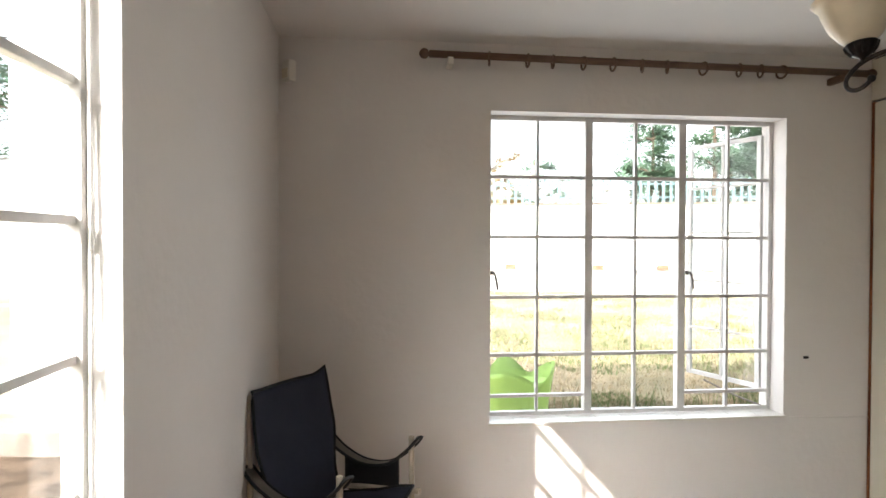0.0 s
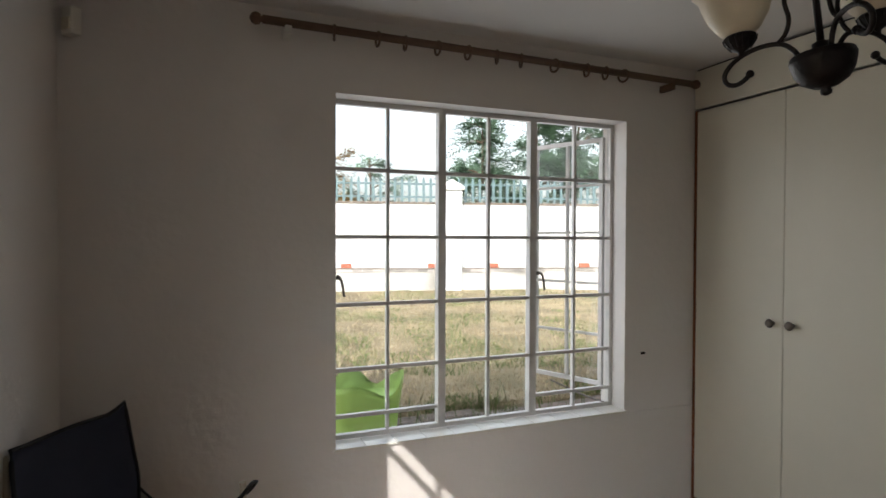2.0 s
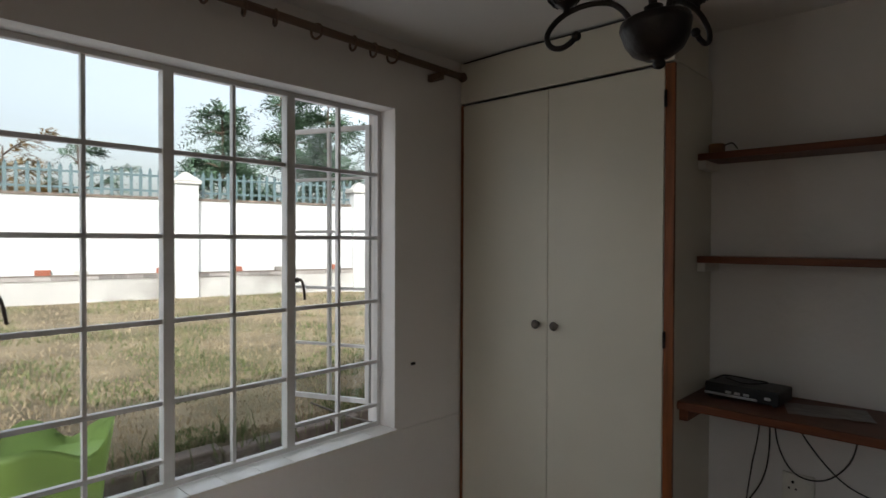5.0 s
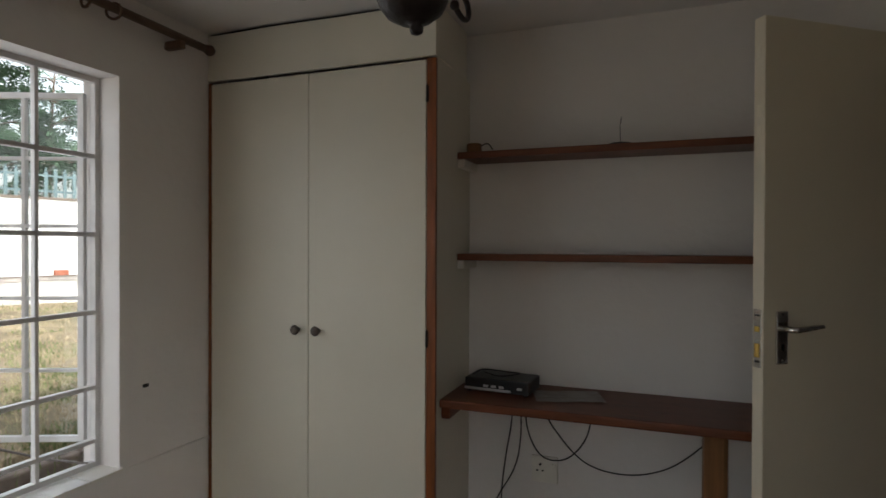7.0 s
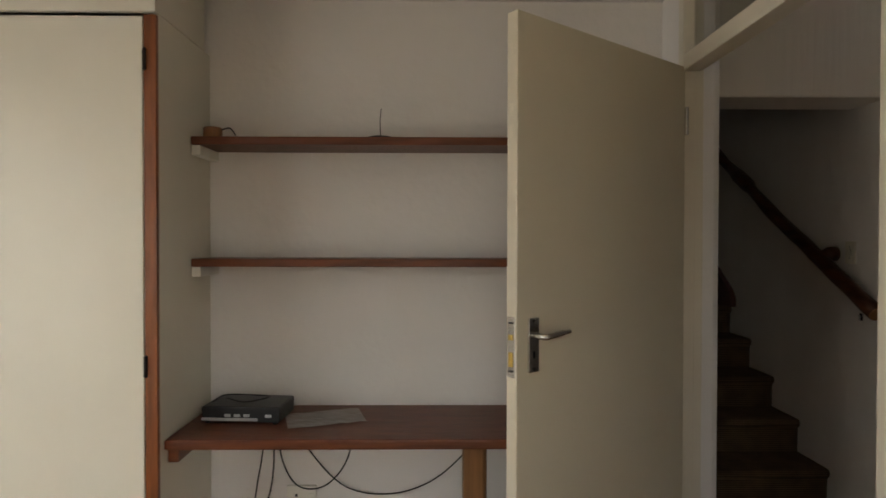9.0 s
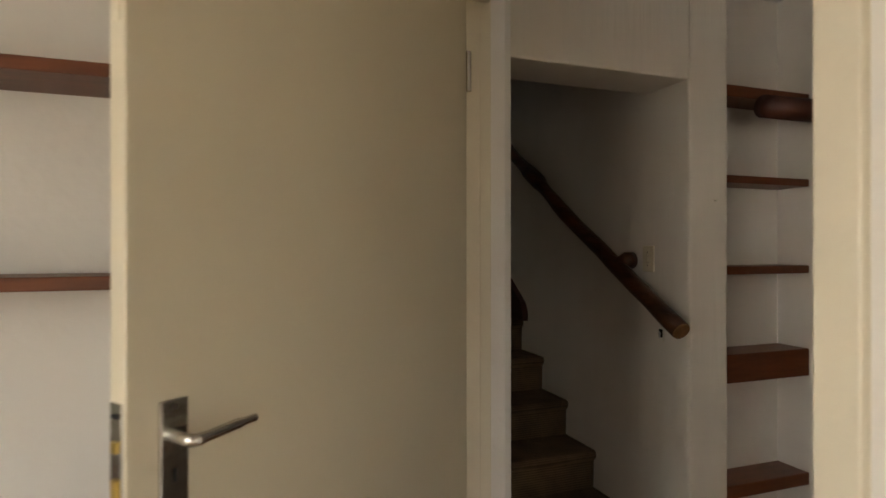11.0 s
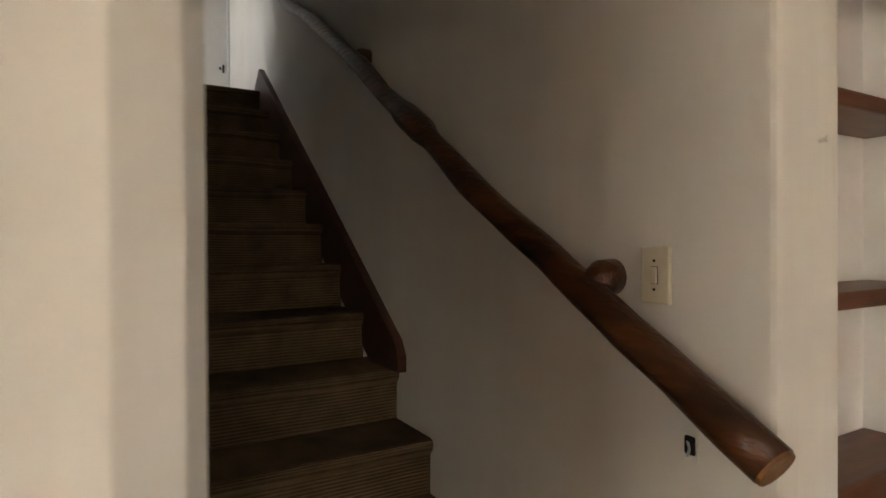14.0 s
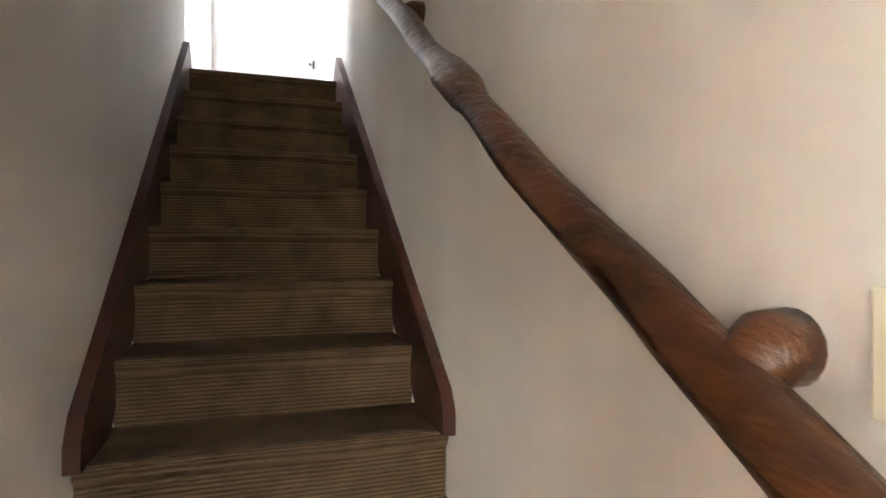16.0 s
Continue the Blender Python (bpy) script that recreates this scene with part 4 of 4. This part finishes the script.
light_switch()
s = thing("broken_socket", "small broken socket hole with wires in the plaster", "socket", (3.347, SY, 1.07))
bm = bmesh.new()
box(bm, -0.014, 0.014, 0.0, 0.004, -0.026, 0.026, bevel=0.0015)
part("plate", bm, WHITE_PLASTIC, s)
bm = bmesh.new()
box(bm, -0.01, 0.01, 0.003, 0.007, -0.012, 0.02, bevel=0.003)
part("hole", bm, DARK, s)
bm = bmesh.new()
tube(bm, spline([(0.004, 0.006, 0.01), (-0.004, 0.012, 0.0), (0.003, 0.008, -0.014)]), 0.0025, 6)
part("wire_end", bm, SILVER, s)
s = thing("wall_nail", "small painted nail in the plaster pier", "nail", (3.2, -1.115, 1.58))
bm = bmesh.new()
tube(bm, [(0.001, 0, 0), (-0.012, 0, 0.002)], 0.003, 8)
lathe(bm, [(0.006, 0), (0.006, 0.002)], 8, Matrix.Translation((-0.012, 0, 0.002)) @ pose(0, 0, 0, 0, -90, 0))
part("shank", bm, WHITE_PLASTIC, s)
s = thing("door_bolt", "small metal bolt on the landing wall", "bolt", (7.55, SY + 0.05, 2.82))
bm = bmesh.new()
tube(bm, [(-0.012, 0, -0.03), (-0.012, 0, 0.03)], 0.008, 8)
tube(bm, [(-0.001, 0.02, 0), (-0.03, 0.03, 0)], 0.008, 8)
part("body", bm, IRON, s)
slab("trim_landing", [(7.53, 7.549, LYS - 0.06, LYS - 0.002, 2.381, 4.6)], REVEAL, "white painted corner trim on the landing", "trim", bevel=0.004)
slab("trim_landing_gap", [(7.53, 7.549, SY + 0.004, SY + 0.022, 2.381, 4.6)], REVEAL, "white painted door edge trim on the landing", "trim", bevel=0.004)

# ---- niche shelves in the hall ----
for z, th in ((1.682, 0.03), (1.335, 0.032), (1.0, 0.11), (2.025, 0.045), (0.5, 0.05)):
    s = thing("niche_shelf", "red-brown varnished shelf board in the hall niche", "shelf", (3.2, -1.4, z - th), group="niche shelves")
    bm = bmesh.new()
    box(bm, 0.012, 0.158, -0.218, 0.218, 0, th, bevel=0.005)
    part("board", bm, SHELF_WOOD, s)
s = thing("roof_pole", "dark round wooden pole under the top niche shelf", "pole", (3.15, -1.3, 1.935))
bm = bmesh.new()
tube(bm, [(0, 0, 0), (0.001, -0.3, 0.004), (0, -0.62, 0.0)], [0.043, 0.046, 0.045], 16)
part("log", bm, STRING_WOOD, s, smooth=True)
s = thing("hall_cable", "loose dark cable hanging below the hall ceiling", "cable", (2.5, -1.2, 2.44))
bm = bmesh.new()
tube(bm, spline([(-0.3, 0, 0.005), (-0.1, 0.02, -0.1), (0.15, 0.05, -0.14), (0.4, 0.1, -0.12), (0.66, 0.15, 0.0)]), 0.004, 6)
part("cord", bm, BLACK_PLASTIC, s)

# ---- garden ----
GZ = 0.10


def lawn_z(x, y):
    return GZ + 0.14 * min(max((y - 5.5) / 7.0, 0), 1) + 0.04 * noise.noise((x * 0.6, y * 0.6, 0))


bm = bmesh.new()
n = 44
xs = [-400, -80, -30] + [-14 + i * 1.0 for i in range(n)] + [60, 150, 400]
ys = [-400, -60, -10, 2.0, 4.35] + [4.6 + j * 0.5 for j in range(18)] + [16, 30, 80, 400]
grid = [[bm.verts.new((x, y, lawn_z(x, y) if 4.5 < y < 30 and -15 < x < 31 else (GZ if y > 4.5 else -0.14))) for y in ys] for x in xs]
for i in range(len(xs) - 1):
    for j in range(len(ys) - 1):
        bm.faces.new((grid[i][j], grid[i + 1][j], grid[i + 1][j + 1], grid[i][j + 1]))
structure("ground", bm, GRASS, "dry yellow-green lawn in front of the house", "lawn")

# kerb and soil strip by the house
rng = random.Random(8)
x = -3.0
while x < 7.0:
    L = rng.uniform(0.35, 0.6)
    s = thing("kerb_stone", "weathered brown edging block along the lawn", "edging", (x + L / 2, 4.42 + rng.uniform(-0.015, 0.015), -0.14), group="edging blocks")
    bm = bmesh.new()
    box(bm, -L / 2 + 0.004, L / 2 - 0.004, -0.07, 0.07, -0.02, 0.24 + rng.uniform(-0.02, 0.015), bevel=0.018)
    for v in bm.verts:
        v.co += 0.01 * Vector((noise.noise(v.co * 7 + Vector((x, 0, 0))), noise.noise(v.co * 7 + Vector((0, x, 0))), noise.noise(v.co * 7 + Vector((0, 0, x)))))
    part("block", bm, KERB, s, smooth=True)
    x += L
bm = bmesh.new()
box(bm, -3, 7, 3.16, 4.36, -0.2, -0.11)
bmesh.ops.subdivide_edges(bm, edges=bm.edges[:], cuts=24, use_grid_fill=True)
for v in bm.verts:
    if v.co.z > -0.12:
        v.co.z += 0.07 * abs(noise.noise(v.co * 2.2))
structure("ground_bed", bm, SOIL, "bare dark soil bed beside the house", "soil")


def blades(name, label, count, region, h0, h1, material, seed):
    rg = random.Random(seed)
    verts, faces = [], []
    for i in range(count):
        x, y, z = region(rg)
        a, h, w = rg.uniform(0, 6.28), rg.uniform(h0, h1), rg.uniform(0.002, 0.0045) * (1 + y * 0.12)
        lx, ly = rg.uniform(-0.6, 0.6) * h, rg.uniform(-0.6, 0.6) * h
        c, s_ = math.cos(a) * w, math.sin(a) * w
        k = len(verts)
        verts += [(x - c, y - s_, z), (x + c, y + s_, z), (x + lx * 0.4 + c * 0.7, y + ly * 0.4 + s_ * 0.7, z + h * 0.65), (x + lx * 0.4 - c * 0.7, y + ly * 0.4 - s_ * 0.7, z + h * 0.65), (x + lx, y + ly, z + h)]
        faces += [(k, k + 1, k + 2, k + 3), (k + 3, k + 2, k + 4)]
    me = bpy.data.meshes.new(name)
    me.from_pydata(verts, [], faces)
    me.materials.append(material)
    return tagged(new(name, me), label, "grass", kind="stuff")


def lawn(rg):
    y = 4.5 + (rg.random() ** 1.7) * 8.5
    x = rg.uniform(-1.5, 1.5 + y * 1.3)
    return x, y, lawn_z(x, y) - 0.008


blades("lawn_grass", "short dry straw-coloured lawn grass", 42000, lawn, 0.02, 0.06, BLADE_B, 11)
blades("green_grass", "short green tufts in the dry lawn", 26000, lambda rg: next((q for q in iter(lambda: lawn(rg), None) if noise.noise((q[0] * 0.9, q[1] * 0.9, 4)) > 0.0), None), 0.02, 0.07, BLADE_A, 12)
blades("bed_weeds", "long green weeds growing along the edging", 550, lambda rg: (rg.uniform(0.2, 4.2), rg.choice((rg.gauss(4.52, 0.06), rg.gauss(4.3, 0.06), rg.uniform(3.3, 4.3))), rg.choice((0.08, -0.1))), 0.08, 0.26, BLADE_A, 13)

# boundary wall
ANG = math.degrees(math.atan(-0.25))
gw = thing("garden_wall", "white-painted boundary wall with peeling plinth", "wall", (3.0, 13.3, 0.12), turn=ANG)
gw["kind"] = "structure"
bm = bmesh.new()
box(bm, -16, 22, 0.0, 0.2, -0.2, 2.1)
part("wall_panel", bm, GARDEN_WALL, gw)
bm = bmesh.new()
box(bm, -16, 22, -0.10, 0.0, -0.2, 0.62, bevel=0.01)
bmesh.ops.subdivide_edges(bm, edges=[e for e in bm.edges if e.calc_length() > 10], cuts=120)
for v in bm.verts:
    v.co.y += 0.02 * noise.noise(v.co * 2)
part("plinth", bm, PLINTH, gw, "peeling painted plinth")
bm = bmesh.new()
box(bm, -16, 22, -0.02, 0.22, 2.1, 2.15)
part("coping", bm, KERB, gw, "dark weathered coping")
rg = random.Random(5)
for i in range(16):
    bm = bmesh.new()
    xx = -6 + i * 1.12 + rg.uniform(-0.3, 0.3)
    box(bm, xx, xx + 0.24, -0.1, -0.005, 0.641, 0.74 if i % 3 else 0.72, bevel=0.008)
    part("brick", bm, BRICK if i % 3 else PLINTH, gw)
bm = bmesh.new()
box(bm, -16, 22, -0.118, -0.001, 0.621, 0.64)
part("ledge", bm, KERB, gw, "dark weathered ledge on the plinth")
bm = bmesh.new()
box(bm, -0.118, 0.118, -0.122, -0.102, 0.545, 0.615, bevel=0.004)
course = mesh_of("brick", bm, COURSE)
for i in range(70):
    o = new("brick", course)
    o.parent = gw
    o.location = (-5.0 + i * 0.248, 0.004 * math.sin(i * 2.3), 0)
for i in range(-4, 6):
    xx = (5.3 - 3.0) / math.cos(radians(ANG)) + i * 3.85
    s = thing("gate_pillar", "white square wall pillar with a pyramid cap", "pillar", tuple(gw.matrix_world @ Vector((xx, 0.06, 0))), group="wall pillars", turn=ANG)
    bm = bmesh.new()
    box(bm, -0.22, 0.22, -0.22, 0.22, -0.2, 2.42, bevel=0.012)
    part("shaft", bm, GARDEN_WALL, s)
    bm = bmesh.new()
    box(bm, -0.27, 0.27, -0.27, 0.27, 2.42, 2.5, bevel=0.01)
    q = lathe(bm, [(0.37, 2.5), (0.05, 2.68)], 4, None)
    bmesh.ops.rotate(bm, verts=q, matrix=Matrix.Rotation(radians(45), 3, "Z"))
    part("cap", bm, PLINTH, s, "weathered pyramid cap")
fe = thing("palisade_fence", "blue-green steel palisade fence on top of the wall", "fence", tuple(gw.matrix_world @ Vector((0, 0.1, 2.15))), turn=ANG)
bm = bmesh.new()
box(bm, -0.03, 0.03, -0.008, 0.008, 0, 0.5)
bmesh.ops.create_cone(bm, segments=4, radius1=0.03, radius2=0.002, depth=0.08, cap_ends=True, matrix=Matrix.Translation((0, 0, 0.54)))
pale = mesh_of("pale", bm, FENCE)
for i in range(150):
    o = new("pale", pale)
    o.parent = fe
    o.location = (-8.5 + i * 0.165, 0, 0)
for z in (0.1, 0.4):
    bm = bmesh.new()
    box(bm, -9, 17, 0.009, 0.045, z, z + 0.04)
    part("fence_rail", bm, FENCE, fe)


def tree(at, h, spread, seed, material, leaves=2600, leaf=0.11, droop=0.3, pointed=False, label="leafy green tree behind the boundary wall"):
    t = thing("tree", label, "tree", at)
    rg = random.Random(seed)
    bm = bmesh.new()
    trunk = spline([(0, 0, -0.1), (0.08 * h * rg.uniform(-1, 1) * 0.4, 0, h * 0.3), (0.05 * h * rg.uniform(-1, 1), 0.1, h * 0.62), (0.1, 0, h * 0.95)], 4)
    tube(bm, trunk, [0.13 * (1 - 0.88 * i / (len(trunk) - 1)) for i in range(len(trunk))], 8)
    tips = []
    for i in range(26):
        f = rg.uniform(0.3, 0.97)
        p0 = trunk[int(f * (len(trunk) - 1))]
        a = rg.uniform(0, 6.28)
        ln = spread * (1.1 - f if pointed else 1.0 - 0.55 * f) * rg.uniform(0.55, 1.1)
        d = Vector((math.cos(a), math.sin(a), rg.uniform(0.1, 0.6)))
        pts = spline([p0, p0 + d * ln * 0.5 + Vector((0, 0, 0.08 * ln)), p0 + d * ln - Vector((0, 0, droop * ln * 0.4))], 4)
        tube(bm, pts, [0.03 * (1 - 0.85 * k / (len(pts) - 1)) for k in range(len(pts))], 5)
        tips.append(pts)
    part("trunk", bm, BARK, t, smooth=True)
    verts, faces = [], []
    for i in range(leaves // 14):
        pts = rg.choice(tips)
        k0 = rg.randrange(2, len(pts))
        q = pts[k0].lerp(pts[k0 - 1], rg.random())
        out = Vector((q.x, q.y, 0)).normalized() if q.xy.length > 0.05 else Vector((1, 0, 0))
        ax = (out + Vector((rg.gauss(0, 0.6), rg.gauss(0, 0.6), rg.gauss(0.35, 0.5)))).normalized()
        L = leaf * rg.uniform(2.2, 4.2)
        sd = ax.cross(Vector((rg.gauss(0, 0.4), rg.gauss(0, 0.4), 1))).normalized()
        for j in range(7):
            f = 0.12 + 0.14 * j
            mid_ = q + ax * L * f - Vector((0, 0, droop * L * f * f))
            ll = leaf * (1.0 - 0.6 * abs(f - 0.4)) * rg.uniform(0.7, 1.2)
            for e in (-1, 1):
                tip = mid_ + (sd * e * 0.85 + ax * 0.5 + Vector((0, 0, rg.gauss(-0.15, 0.2)))) * ll
                w = ax * ll * 0.17
                c_ = mid_.lerp(tip, 0.5)
                k = len(verts)
                verts += [mid_, c_ + w, tip, c_ - w]
                faces.append((k, k + 1, k + 2, k + 3))
    me = bpy.data.meshes.new("crown")
    me.from_pydata(verts, [], faces)
    me.materials.append(material)
    cr = new("crown", me)
    cr.parent = t


tree((7.7, 16.3, 0), 5.4, 2.1, 1, LEAF, 7500, 0.19, pointed=True)
tree((9.2, 15.8, 0), 6.6, 2.2, 2, LEAF, 9000, 0.19, pointed=True)
tree((10.8, 15.6, 0), 6.2, 2.3, 3, LEAF, 8500, 0.19, pointed=True)
tree((12.6, 15.2, 0), 4.8, 2.4, 4, LEAF, 6000, 0.16)
tree((1.0, 19.5, 0), 4.3, 2.2, 5, LEAF_DRY, 9000, 0.15, label="low brownish tree behind the boundary wall")
tree((3.4, 19.8, 0), 4.1, 2.4, 6, LEAF_DRY, 9000, 0.15, label="low brownish tree behind the boundary wall")
tree((-1.2, 18.5, 0), 4.3, 2.1, 7, LEAF, 9000, 0.15)
tree((5.3, 20.5, 0), 4.5, 2.4, 8, LEAF, 9000, 0.15)
tree((9.4, 18.8, 0), 4.4, 2.6, 9, LEAF, 11000, 0.16)
tree((-6.5, 9.5, 0), 6.0, 2.6, 10, LEAF, 4200, 0.17, label="leafy green tree beside the house")
tree((-7.5, 6.0, 0), 5.0, 2.4, 14, LEAF, 3600, 0.17, label="leafy green tree beside the house")
s = thing("utility_mast", "thin grey mast far behind the trees", "mast", (4.1, 34.0, 0))
bm = bmesh.new()
tube(bm, [(0, 0, 0), (0, 0, 7.6)], [0.09, 0.04], 8)
tube(bm, [(-0.4, 0, 7.0), (0.4, 0, 7.0)], 0.03, 6)
part("pole", bm, KERB, s)
# projecting house wing outside the side window
slab("wall_outside_wing", [(-2.85, -1.6, 5.0, 5.4, -0.15, 3.4)], HOUSE_WHITE, "white rendered outside wall of the house", "wall")

# lime bag outside the window
bag = thing("garden_bag", "crumpled lime green plastic bag beside the window", "bag", (0.91, 3.62, -0.12))
bm = bmesh.new()
nn, hh = 36, 22
g = []
for j in range(hh + 1):
    z = j / hh
    row = []
    for i in range(nn):
        a = 2 * math.pi * i / nn
        r = (0.155 + 0.045 * z - 0.02 * math.sin(z * 5)) * (1 + 0.16 * noise.noise((math.cos(a) * 1.6, math.sin(a) * 1.6, z * 2.5)))
        top = 0.74 + 0.1 * noise.noise((math.cos(a) * 1.2, math.sin(a) * 1.2, 9))
        row.append(bm.verts.new((r * math.cos(a), r * 0.75 * math.sin(a), z * top)))
    g.append(row)
for j in range(hh):
    for i in range(nn):
        bm.faces.new((g[j][i], g[j][(i + 1) % nn], g[j + 1][(i + 1) % nn], g[j + 1][i]))
bm.faces.new(list(reversed(g[0])))
cap = [bm.verts.new(v.co * 0.9 + Vector((0, 0, -0.03))) for v in g[-1]]
for i in range(nn):
    bm.faces.new((g[-1][i], g[-1][(i + 1) % nn], cap[(i + 1) % nn], cap[i]))
bm.faces.new(cap)
part("sack", bm, GREEN_BAG, bag, smooth=True)
